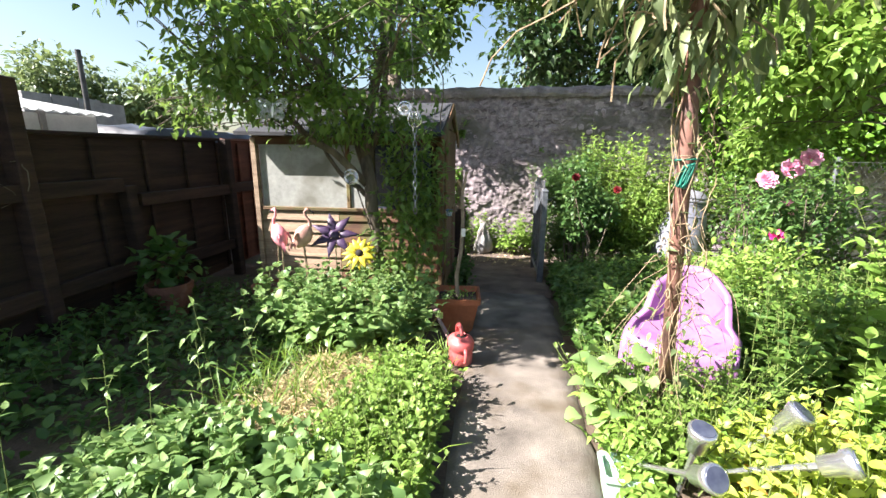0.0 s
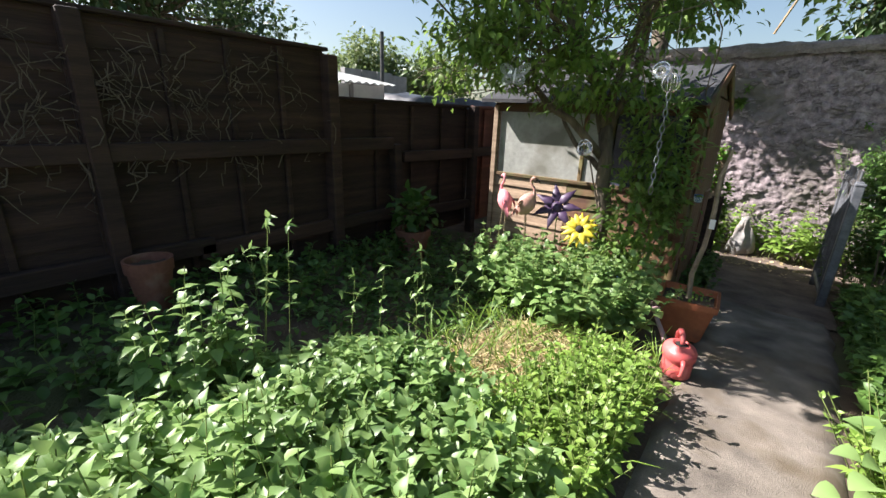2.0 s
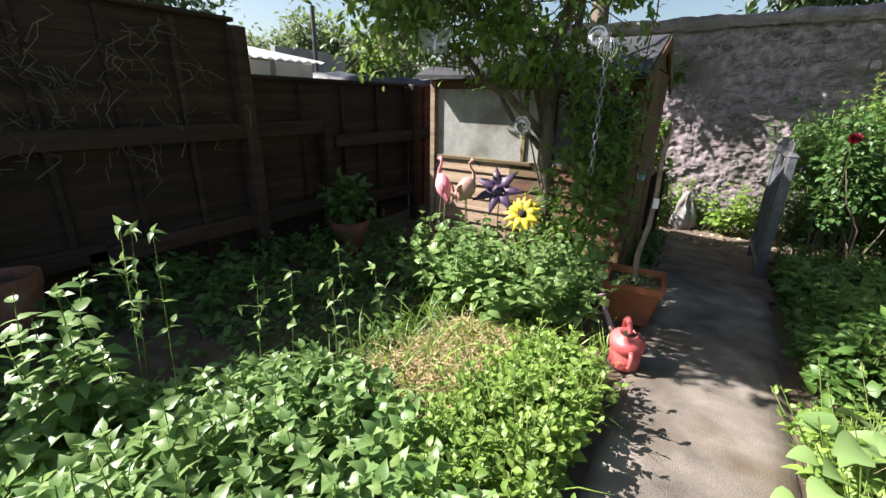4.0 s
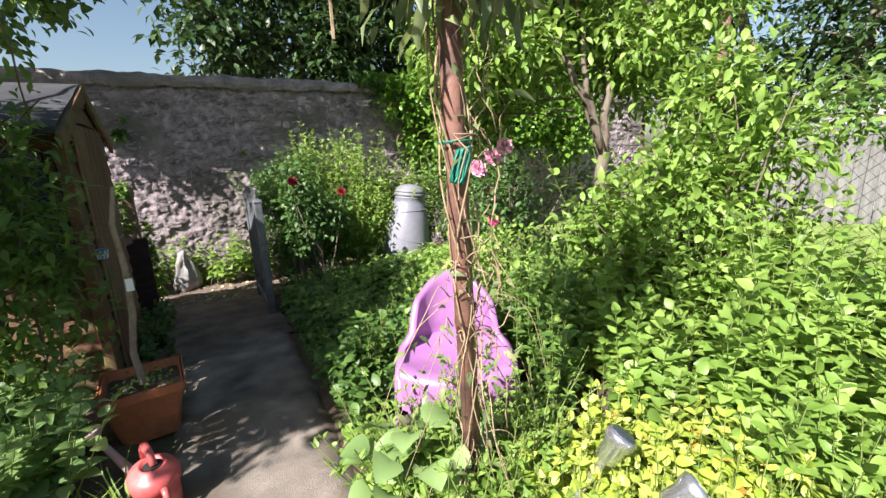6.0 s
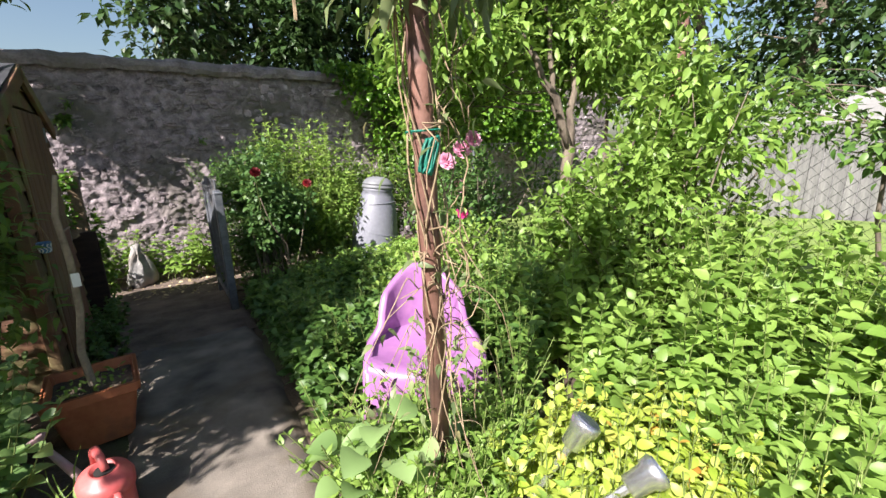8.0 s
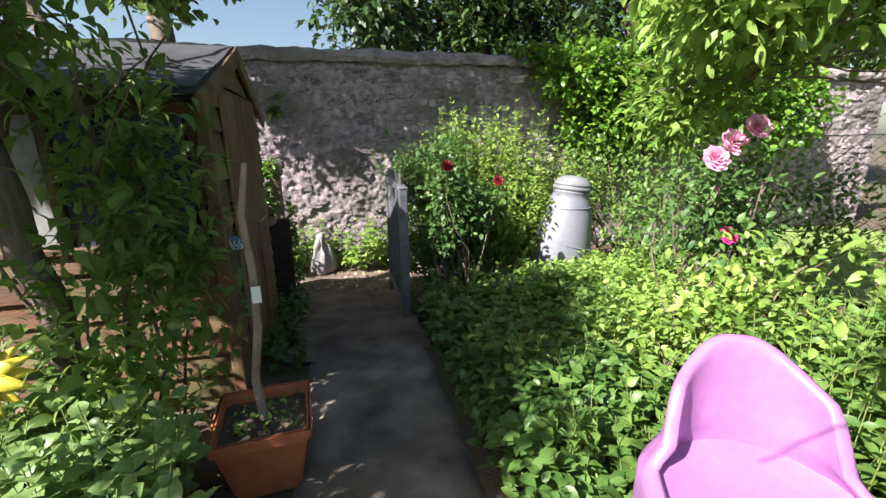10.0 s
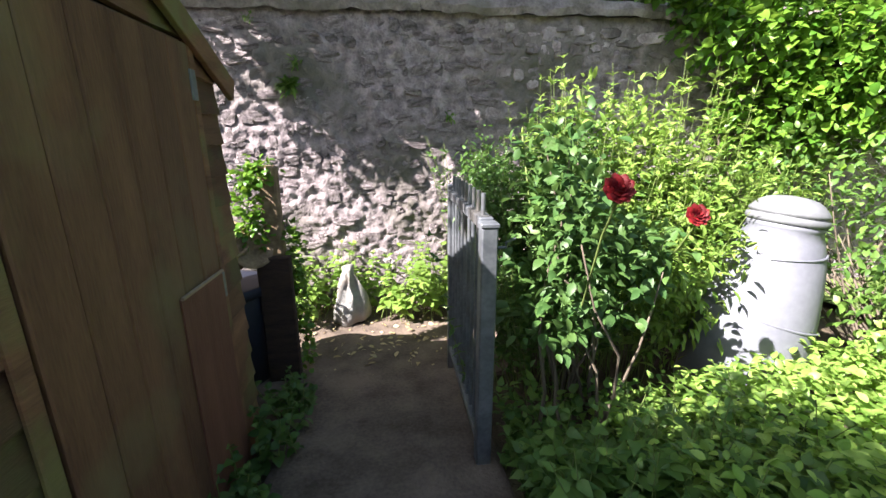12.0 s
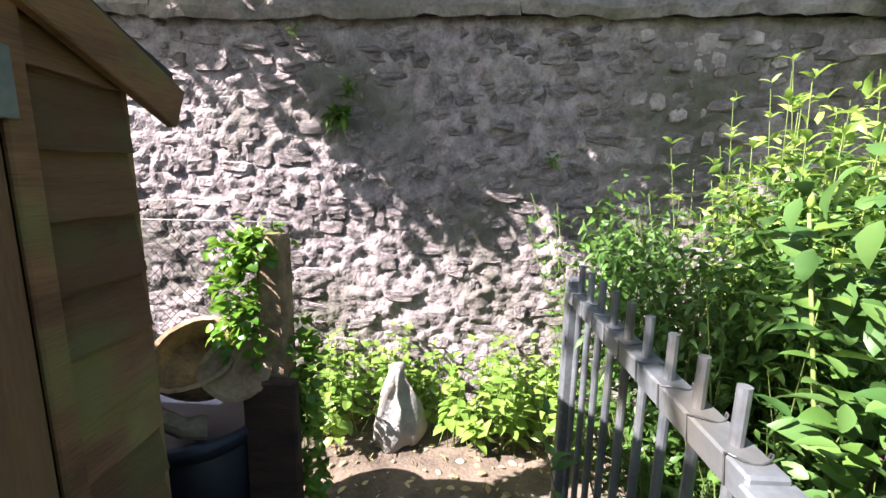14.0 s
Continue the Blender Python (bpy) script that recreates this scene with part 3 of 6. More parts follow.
# ---- the shed ----
def shed():
    x0, x1, y0, y1 = -2.30, -0.555, 4.53, 5.91
    low, ridge_y = 0.12, 5.27

    def roof_z(y):
        return 2.07 - 0.36 * abs(y - ridge_y) / 0.78 if y > ridge_y else 2.07 - 0.33 * abs(y - ridge_y) / 0.85

    s = thing("shed", "small brown timber garden shed with a felt roof and shut door", "shed")
    # Solid core, coloured near black for the shade inside the shed.
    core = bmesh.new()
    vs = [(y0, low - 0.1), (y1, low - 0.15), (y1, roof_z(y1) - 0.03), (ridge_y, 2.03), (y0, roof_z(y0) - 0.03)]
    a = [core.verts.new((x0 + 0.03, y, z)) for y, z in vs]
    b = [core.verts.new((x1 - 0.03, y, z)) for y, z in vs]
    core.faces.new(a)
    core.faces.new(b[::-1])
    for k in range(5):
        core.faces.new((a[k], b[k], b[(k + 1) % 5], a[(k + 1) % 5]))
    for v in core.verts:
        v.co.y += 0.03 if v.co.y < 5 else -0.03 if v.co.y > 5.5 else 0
    part("dark_core", core, M_DARK, s)

    def board(lo, hi, mat, axis, clip=None, sag=0.0):
        """One featheredge board: thick at its lower edge."""
        bm = bmesh.new()
        (u0, z0), (u1, z1) = lo, hi
        out = 1 if axis == "x" else -1
        rows = []
        for k in range(5):
            u = u0 + (u1 - u0) * k / 4
            wz = RNG.normal(0, 0.0025)
            row = []
            for d, z in ((0.0, z0 + wz), (0.024, z0 + wz), (0.006, z1), (0.0, z1)):
                if clip:
                    z = min(z, clip(u))
                row.append((x1 + out * d, u, z) if axis == "x" else (u, y0 - d, z))
            rows.append([bm.verts.new(p) for p in row])
        for p, q in zip(rows, rows[1:]):
            for k in range(4):
                bm.faces.new((p[k], p[(k + 1) % 4], q[(k + 1) % 4], q[k]))
        bm.faces.new(rows[0])
        bm.faces.new(rows[-1][::-1])
        return part("board", bm, mat, s)

    step = 0.118
    # gable with the door: boards before and behind the door, and above it
    d0, d1, dtop = 4.82, 5.66, 1.80
    z = low - 0.08
    while z < 2.0:
        if z < dtop:
            board((y0, z), (d0 - 0.03, z + step + 0.012), M_SHED, "x", lambda u: roof_z(u) - 0.02)
            board((d1 + 0.03, z), (y1, z + step + 0.012), M_SHED, "x", lambda u: roof_z(u) - 0.02)
        else:
            board((y0 + 0.2, z), (y1 - 0.2, z + step + 0.012), M_SHED, "x", lambda u: roof_z(u) - 0.02)
        z += step
    # front: boards below the windows, paler at the left where sun is painted in
    z = low
    k = 0
    while z < 1.03:
        for u0, u1 in ((x0, -1.5), (-1.5, x1)):
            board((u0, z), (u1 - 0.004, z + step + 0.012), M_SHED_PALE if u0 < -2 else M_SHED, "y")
        z += step
        k += 1
    # window band in the front: two grey boarded lights, one dark pane
    zb, zt = 1.07, 1.64
    part("window_sill", boxed((x0, y0 - 0.034, zb - 0.035), (x1, y0, zb), 0.006), M_SHED, s)
    part("lintel", boxed((x0, y0 - 0.035, zt), (x1, y0, zt + 0.08), 0.006), M_SHED, s)
    for i, (u0, u1, mat, lab) in enumerate(((x0 + 0.06, -1.42, M_PANEL, "grey weathered board in the window"), (-1.38, -1.20, M_PANEL, "grey weathered board in the window"), (-1.14, x1 - 0.08, M_SOLAR, "dark dirty window glass"))):
        part("window_pane", boxed((u0, y0 - 0.008, zb), (u1, y0 + 0.004, zt)), mat, s, lab)
    for u in (x0 + 0.03, -1.40, -1.17, x1 - 0.05):
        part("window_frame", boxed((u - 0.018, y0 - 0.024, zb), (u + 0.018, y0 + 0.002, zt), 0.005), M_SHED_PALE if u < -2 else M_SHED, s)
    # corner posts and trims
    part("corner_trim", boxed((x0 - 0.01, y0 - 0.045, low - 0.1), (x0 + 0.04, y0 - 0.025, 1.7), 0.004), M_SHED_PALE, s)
    part("corner_trim", boxed((x1 - 0.02, y0 - 0.05, low - 0.1), (x1 + 0.035, y0 - 0.02, 1.74), 0.004), M_SHED, s)
    part("corner_trim", boxed((x1 - 0.02, y1, low - 0.15), (x1 + 0.008, y1 + 0.02, 1.70), 0.004), M_SHED, s)
    # door of upright boards with a patched lower panel
    door = part("door", boxed((x1, d0, low - 0.05), (x1 + 0.018, d1, dtop), 0.003), M_DOOR, s, "brown plank door, shut, with streaked stain")
    n = 6
    for i in range(n):
        u0, u1 = d0 + (d1 - d0) * i / n, d0 + (d1 - d0) * (i + 1) / n
        part("plank", boxed((x1 + 0.019, u0 + 0.002, low - 0.04), (x1 + 0.036, u1 - 0.002, dtop - 0.01), 0.004), M_DOOR, door)
    bm = bmesh.new()
    tri = [(5.33, low - 0.02), (5.655, low - 0.02), (5.655, 0.99), (5.33, 1.0)]
    fa = [bm.verts.new((x1 + 0.038, y, z)) for y, z in tri]
    fb = [bm.verts.new((x1 + 0.044, y, z)) for y, z in tri]
    bm.faces.new(fb)
    for i in range(4):
        bm.faces.new((fa[i], fa[(i + 1) % 4], fb[(i + 1) % 4], fb[i]))
    part("patch", bm, M_DOOR_RED, door, "reddish board patch on the door")
    for z0 in (0.93, 1.66):
        part("hinge", boxed((x1 + 0.03, d1 - 0.015, z0 - 0.05), (x1 + 0.043, d1 + 0.022, z0 + 0.05), 0.002), M_METAL, door, "pale metal hinge plate")
    bm = tube(bmesh.new(), [(x1 + 0.047, 5.33, 1.003), (x1 + 0.047, 5.65, 0.993)], 0.007, 5)
    part("batten", bm, M_SHED_PALE, door, "splintered pale edge")
    for u in (d0 - 0.03, d1 + 0.03):
        part("door_trim", boxed((x1 + 0.02, u - 0.022, low - 0.08), (x1 + 0.034, u + 0.022, min(dtop + 0.03, roof_z(u) - 0.04)), 0.004), M_SHED, s)
    # roof: two felted slopes with barge boards
    for sy, ya, za in ((-1, 4.36, roof_z(4.36)), (1, 6.03, roof_z(6.03))):
        bm = bmesh.new()
        nx, ny = 18, 6
        rows = []
        for layer in (0.0, 0.03):
            g = [[bm.verts.new((x0 - 0.08 + (x1 - x0 + 0.115) * i / nx, ridge_y + (ya - ridge_y) * j / ny, 2.075 + (za - 2.045) * j / ny + layer - 0.03)) for j in range(ny + 1)] for i in range(nx + 1)]
            for i in range(nx):
                for j in range(ny):
                    bm.faces.new((g[i][j], g[i + 1][j], g[i + 1][j + 1], g[i][j + 1]))
            rows.append(g)
        for v in bm.verts:
            v.co.z += 0.01 * noise.noise(v.co * 4)
        lo, hi = rows
        for i in range(nx):
            for j in (0, ny):
                bm.faces.new((lo[i][j], lo[i + 1][j], hi[i + 1][j], hi[i][j]))
        for j in range(ny):
            for i in (0, nx):
                bm.faces.new((lo[i][j], lo[i][j + 1], hi[i][j + 1], hi[i][j]))
        bmesh.ops.recalc_face_normals(bm, faces=bm.faces)
        part("roof_slope", bm, M_FELT, s, "grey-black mineral roofing felt")
        ang = math.degrees(math.atan2(za - 2.07, abs(ya - ridge_y)))
        n = math.hypot(za - 2.07, ya - ridge_y)
        bm = boxed((-0.012, 0, -0.085), (0.012, n + 0.01, 0.005), 0.003, pose(x1 + 0.042, ridge_y, 2.065, ang, 0, 0 if sy > 0 else 0) if sy > 0 else pose(x1 + 0.042, ridge_y, 2.065, -ang, 0, 0) @ pose(0, 0, 0, 0, 0, 180))
        part("barge_board", bm, M_SHED, s)
    return s


shed()


# ---- gate ----
def gate():
    g = thing("gate", "open grey steel railing gate with upright bars", "gate")
    y0, y1, x = 5.52, 6.42, 0.50
    b = gz(5.9)
    post = part("post", boxed((x - 0.032, y0 - 0.032, b - 0.1), (x + 0.032, y0 + 0.032, 1.165), 0.006), M_METAL, g)
    part("cap", boxed((x - 0.036, y0 - 0.036, 1.162), (x + 0.036, y0 + 0.036, 1.18), 0.004), M_METAL, post)
    far = part("post", boxed((x - 0.025, y1 - 0.025, b - 0.1), (x + 0.025, y1 + 0.025, 1.22), 0.006), M_METAL, g)
    part("rail", boxed((x - 0.028, y0 + 0.03, 0), (x + 0.028, y1 - 0.02, 0.045), 0.004, pose(0, 0, 1.145) @ Matrix.Shear("XY", 4, (0, 0)) ), M_METAL, g)
    part("rail", boxed((x - 0.02, y0 + 0.03, b + 0.10), (x + 0.02, y1 - 0.02, b + 0.14), 0.004), M_METAL, g)
    for i in range(9):
        y = y0 + 0.095 + i * 0.092
        bar = part("bar", tube(bmesh.new(), [(x, y, b + 0.11), (x, y, 1.275)], 0.0095, 10), M_METAL, g)
        loop = [(x + 0.030 * math.cos(q), y - 0.022 - 0.034 * math.sin(q) * 0.6, 1.193 + 0.003 * math.sin(3 * q + i)) for q in [0.35 * j for j in range(10)]]
        part("wire_loop", tube(bmesh.new(), [(x + 0.031, y - 0.01, 1.15)] + loop + [(x - 0.031, y - 0.03, 1.15)], 0.0014, 5), M_WIRE, bar, "dark binding wire")
    bm = tube(bmesh.new(), [(x + 0.03, y0, 1.08), (x + 0.07, y0, 1.08), (x + 0.07, y0, 1.10), (x + 0.12, y0 + 0.05, 1.10)], 0.006, 6)
    part("latch", bm, M_METAL, g)


gate()


# ---- loose things ----
def chair():
    c = thing("tub_chair", "mauve moulded plastic tub chair among weeds, behind a vine-wrapped pole", "chair", at=pose(0.95, 2.98, gz(2.9) + 0.02, 0, 0, -30) @ Matrix.Diagonal((0.74, 0.74, 0.84, 1)))

    def soft(t):
        t = min(1.0, max(0.0, t))
        return t * t * (3 - 2 * t)

    def rim(u):
        """Height of the rim: low round arms, a tall arched back."""
        f = 1 - abs(2 * u - 1)
        return 0.37 + 0.055 * soft(f / 0.14) + 0.22 * soft((f - 0.34) / 0.17) + 0.12 * soft((f - 0.44) / 0.5)

    def shell(u, z, inset):
        """A point of the U-shaped wall at height z: straight arms, a round back, drawn in towards the top."""
        f = 2 * u - 1
        wide = 0.35 - 0.075 * soft((z - 0.39) / 0.10) - 0.03 * soft((z - 0.52) / 0.26) - inset
        if abs(f) > 0.62:
            x, y = math.copysign(wide, f), -0.27 * (abs(f) - 0.62) / 0.38
        else:
            a = math.pi / 2 * f / 0.62
            x, y = wide * math.sin(a), (0.25 - inset) * math.cos(a)
        return Vector((x, y + 0.20 * max(0.0, z - 0.42), z))

    n, k = 60, 14
    bm = bmesh.new()
    loops = []
    for i in range(n + 1):
        u = i / n
        top = rim(u)
        col = [shell(u, 0.06 + (top - 0.02 - 0.06) * j / k, -0.012 + 0.012 * j / k) for j in range(k + 1)]
        col += [shell(u, top - 0.004, 0.007), shell(u, top, 0.022), shell(u, top - 0.004, 0.038)]
        col += [shell(u, top - 0.02 - (top - 0.02 - 0.36) * j / k, 0.045 + 0.01 * j / k) for j in range(k + 1)]
        loops.append([bm.verts.new(p) for p in col])
    for p, q in zip(loops, loops[1:]):
        for j in range(len(p) - 1):
            bm.faces.new((p[j], q[j], q[j + 1], p[j + 1]))
    for p in (loops[0], loops[-1]):
        bm.faces.new(p)
    bmesh.ops.recalc_face_normals(bm, faces=bm.faces)
    part("backrest", bm, M_PINKCHAIR, c, smooth=True)
    bm = bmesh.new()
    prof = [(0.21, 0.43), (0.12, 0.392), (0.0, 0.375), (-0.14, 0.375), (-0.25, 0.385), (-0.31, 0.388), (-0.345, 0.375), (-0.362, 0.345), (-0.368, 0.28), (-0.37, 0.17)]
    rows = []
    for i in range(25):
        f = -1 + i / 12
        row = []
        for y, z in prof:
            half = 0.315 * math.sqrt(max(0.0, 1 - (max(0.0, y) / 0.245) ** 2)) if y > 0 else 0.315
            arch = 0.05 * math.cos(f * 1.4) * (z < 0.2)
            row.append(bm.verts.new((f * half, y + 0.075 * f * f * (y < -0.2), z + 0.03 * f ** 4 + arch)))
        rows.append(row)
    for p, q in zip(rows, rows[1:]):
        for j in range(len(prof) - 1):
            bm.faces.new((p[j], q[j], q[j + 1], p[j + 1]))
    part("seat", bm, M_PINKCHAIR, c, smooth=True)
    for sx in (-1, 1):
        for y in (-0.26, 0.14):
            part("leg", tube(bmesh.new(), [(sx * 0.24, y, 0.36), (sx * 0.26, y * 1.08, -0.06)], [0.045, 0.03], 8), M_PINKCHAIR, c, smooth=True)


chair()


def compost_bin():
    c = thing("compost_bin", "tall grey plastic compost bin with a dark domed lid", "compost bin", at=pose(2.09, 5.95, gz(5.95) - 0.02, 0, 7, 0))
    wall = [(0.300, 0), (0.305, 0.02), (0.302, 0.06), (0.292, 0.22), (0.278, 0.40), (0.262, 0.56), (0.243, 0.70), (0.222, 0.82), (0.190, 0.93), (0.167, 0.985), (0.172, 0.99), (0.172, 1.01), (0.155, 1.02)]
    part("body", lathe(wall, 40), M_BIN, c, smooth=True)
    part("lid", lathe([(0.166, 1.012), (0.180, 1.018), (0.183, 1.03), (0.180, 1.048), (0.169, 1.052), (0.167, 1.058), (0.176, 1.062), (0.176, 1.074), (0.165, 1.088), (0.14, 1.118), (0.11, 1.138), (0.06, 1.150), (0.01, 1.154)], 40), M_BINLID, c, smooth=True)
    for z, a, r in ((0.50, -0.10, 0.269), (0.86, 0.09, 0.214)):
        pts = [((r - 0.1 * a * (t + 1.6)) * math.cos(t), (r - 0.1 * a * (t + 1.6)) * math.sin(t), z + 0.3 * a * (t + 1.6)) for t in [radians(-140 + 8 * k) for k in range(13)]]
        part("rib", tube(bmesh.new(), pts, 0.006, 5), M_BIN, c, "pale scuffed rib")


compost_bin()


def square_planter():
    p = thing("planter", "square terracotta plastic planter with a bare sapling stem", "planter", at=pose(-0.325, 3.88, gz(3.88) - 0.005, 0, 0, 4))
    bm = bmesh.new()
    prof = [(0.115, 0.0), (0.158, 0.24), (0.172, 0.24), (0.176, 0.282), (0.158, 0.282), (0.152, 0.225), (0.02, 0.225)]
    rings = [[bm.verts.new((sx * r, sy * r, z)) for sx, sy in ((-1, -1), (1, -1), (1, 1), (-1, 1))] for r, z in prof]
    for a, b in zip(rings, rings[1:]):
        for k in range(4):
            bm.faces.new((a[k], a[(k + 1) % 4], b[(k + 1) % 4], b[k]))
    bm.faces.new(rings[0][::-1])
    bm.faces.new(rings[-1])
    bmesh.ops.bevel(bm, geom=[e for e in bm.edges if abs(e.verts[0].co.z - e.verts[1].co.z) > 0.02], offset=0.012, segments=2, affect="EDGES")
    part("pot", bm, M_TERRA, p)
    soil = bmesh.new()
    bmesh.ops.create_grid(soil, x_segments=12, y_segments=12, size=0.148)
    for v in soil.verts:
        v.co.z = 0.237 + 0.014 * noise.noise(v.co * 25)
    part("soil", soil, M_SOIL, p)
    stem = tube(bmesh.new(), [(0.0, 0.0, 0.25), (-0.012, 0.0, 0.42), (0.02, -0.02, 0.62), (0.03, -0.03, 0.85), (0.02, -0.05, 1.05), (0.05, -0.05, 1.22)], [0.017, 0.016, 0.015, 0.014, 0.012, 0.008], 8)
    part("stem", stem, M_PALEBARK, p, "pale bare stem")
    part("plant_tag", boxed((0.020, -0.05, 0.74), (0.05, -0.046, 0.80)), M_WHITE, p, "small white plant label")
    at = np.c_[RNG.uniform(-0.12, 0.12, 60), RNG.uniform(-0.12, 0.12, 60), RNG.uniform(0.235, 0.28, 60)]
    lv = new("weeds", leaves("weeds", at, RNG.normal(0, 1, (60, 3)) + (0, 0, 0.6), 0.03, 0.6, M_HERB))
    lv.parent = p
    tagged(lv, "tiny weeds on the soil", kind="stuff")


square_planter()


def watering_can():
    c = thing("watering_can", "faded red plastic watering can on the path edge", "watering can", at=pose(-0.245, 3.17, gz(3.17) + 0.015, 0, 0, 20) @ Matrix.Diagonal((0.93, 0.93, 0.76, 1)))
    body = lathe([(0.072, 0.0), (0.078, 0.008), (0.078, 0.10), (0.074, 0.115), (0.086, 0.13), (0.088, 0.175), (0.078, 0.20), (0.05, 0.22), (0.047, 0.226), (0.040, 0.226), (0.040, 0.20)], 28, squash=1.25)
    part("body", body, M_CAN, c, smooth=True)
    # Flat dark disc on the closed top, painted shade of the filler hole.
    part("mouth_shade", lathe([(0.033, 0.0), (0.033, 0.004), (0.02, 0.0045)], 18), M_DARK, c, "dark disc painted as the shaded filler opening").matrix_local = pose(0, -0.015, 0.2265)
    pts = [(0, 0.10, 0.185), (0, 0.095, 0.25), (0, 0.06, 0.292), (0, 0.01, 0.285), (0, -0.03, 0.235)]
    part("handle", tube(bmesh.new(), pts, [0.014, 0.015, 0.016, 0.015, 0.013], 10), M_CAN, c, smooth=True)
    part("handle", tube(bmesh.new(), [(0.0, -0.10, 0.16), (0, -0.125, 0.13), (0, -0.125, 0.06), (0, -0.09, 0.03)], 0.012, 8), M_CAN, c, smooth=True)
    spout = part("spout", tube(bmesh.new(), [(-0.01, 0.07, 0.06), (-0.05, 0.17, 0.14), (-0.10, 0.30, 0.26)], [0.026, 0.017, 0.012], 10), M_CANROSE, c, "grey-brown dusty spout", True)
    rose = lathe([(0.012, -0.03), (0.016, -0.01), (0.042, 0.012), (0.043, 0.018), (0.02, 0.024)], 20)
    bmesh.ops.transform(rose, matrix=Matrix.Translation((-0.106, 0.318, 0.279)) @ Vector((-0.35, 0.55, 0.75)).to_track_quat("Z", "Y").to_matrix().to_4x4(), verts=rose.verts)
    part("rose", rose, M_CANROSE, spout, smooth=True)


watering_can()


def clay_pot(name, x, y, r, h, label, z=None):
    p = thing(name, label, "plant pot", at=pose(x, y, gz(y) if z is None else z))
    part("pot", lathe([(r * 0.66, 0), (r * 0.92, h * 0.78), (r, h * 0.79), (r * 1.02, h), (r * 0.9, h), (r * 0.86, h * 0.86), (0.02, h * 0.86)], 28), M_CLAY, p, smooth=False)
    bm = lathe([(r * 0.88, h * 0.84), (r * 0.8, h * 0.88), (r * 0.4, h * 0.885), (0.02, h * 0.89)], 20)
    part("soil", lumpy(bm, 0.02, 20), M_SOIL, p)
    return p


pot = clay_pot("clay_pot", -2.68, 3.75, 0.17, 0.28, "round clay pot with a leafy plant by the fence")
at, d = cloud(130, [(0, 0, 0.46, 0.2, 0.2, 0.2)])
lv = new("plant", leaves("plant", at, d + RNG.normal(0, 0.4, at.shape), 0.09, 0.75, M_SHADEDHERB, "broad"))
lv.parent = pot
clay_pot("clay_pot", -2.82, 1.6, 0.125, 0.34, "tall terracotta clay pot standing by the dark fence")
clay_pot("clay_pot", -1.95, 4.0, 0.15, 0.24, "shallow clay pot half hidden in weeds")


def tub():
    t = thing("plant_tub", "mint green rectangular plastic plant tub beside the path", "plant tub", at=pose(0.435, 2.16, gz(2.1) - 0.075, 0, 0, -6) @ Matrix.Diagonal((0.68, 0.7, 0.85, 1)))
    bm = bmesh.new()
    prof = [(0.09, 0.075, 0), (0.115, 0.095, 0.17), (0.128, 0.107, 0.172), (0.128, 0.107, 0.19), (0.108, 0.088, 0.19), (0.10, 0.08, 0.15), (0.01, 0.01, 0.15)]
    rings = [[bm.verts.new((sx * a, sy * b, z)) for sx, sy in ((-1, -1), (1, -1), (1, 1), (-1, 1))] for a, b, z in prof]
    for a, b in zip(rings, rings[1:]):
        for k in range(4):
            bm.faces.new((a[k], a[(k + 1) % 4], b[(k + 1) % 4], b[k]))
    bm.faces.new(rings[0][::-1])
    bm.faces.new(rings[-1])
    bmesh.ops.bevel(bm, geom=[e for e in bm.edges if abs(e.verts[0].co.z - e.verts[1].co.z) > 0.015], offset=0.01, segments=2, affect="EDGES")
    part("pot", bm, M_MINT, t)


tub()


def solar_light(x, y, z, tilt, turn, label):
    """A garden light: steel drum with a dark cell on top, clear rim and a spike."""
    m = pose(x, y, z, 0, 0, turn) @ pose(0, 0, 0, tilt, 0, 0)
    s = thing("solar_light", label, "solar light", "solar garden lights", at=m)
    part("drum", lathe([(0.022, -0.085), (0.030, -0.08), (0.033, -0.03), (0.040, -0.022), (0.043, 0.0), (0.040, 0.006), (0.034, 0.007)], 22), M_CHROME, s, smooth=True)
    part("solar_cell", lathe([(0.034, 0.0065), (0.034, 0.010), (0.01, 0.011)], 22), M_SOLAR, s, "dark solar cell")
    low = Vector((0, 0, -0.085))
    part("spike", tube(bmesh.new(), [low, low + Vector((0, 0, -0.06)), low + Vector((0, 0, -0.34))], [0.012, 0.010, 0.007], 8), M_CHROME, s)


solar_light(0.60, 2.02, 0.75, 12, 10, "steel solar light among golden leaves")
solar_light(0.565, 1.86, 0.71, 55, 15, "steel solar light fallen forward into the leaves")
solar_light(0.93, 2.10, 0.79, -32, -120, "steel solar light leaning in golden leaves")
solar_light(0.95, 1.91, 0.76, -58, -120, "steel solar light knocked over sideways")


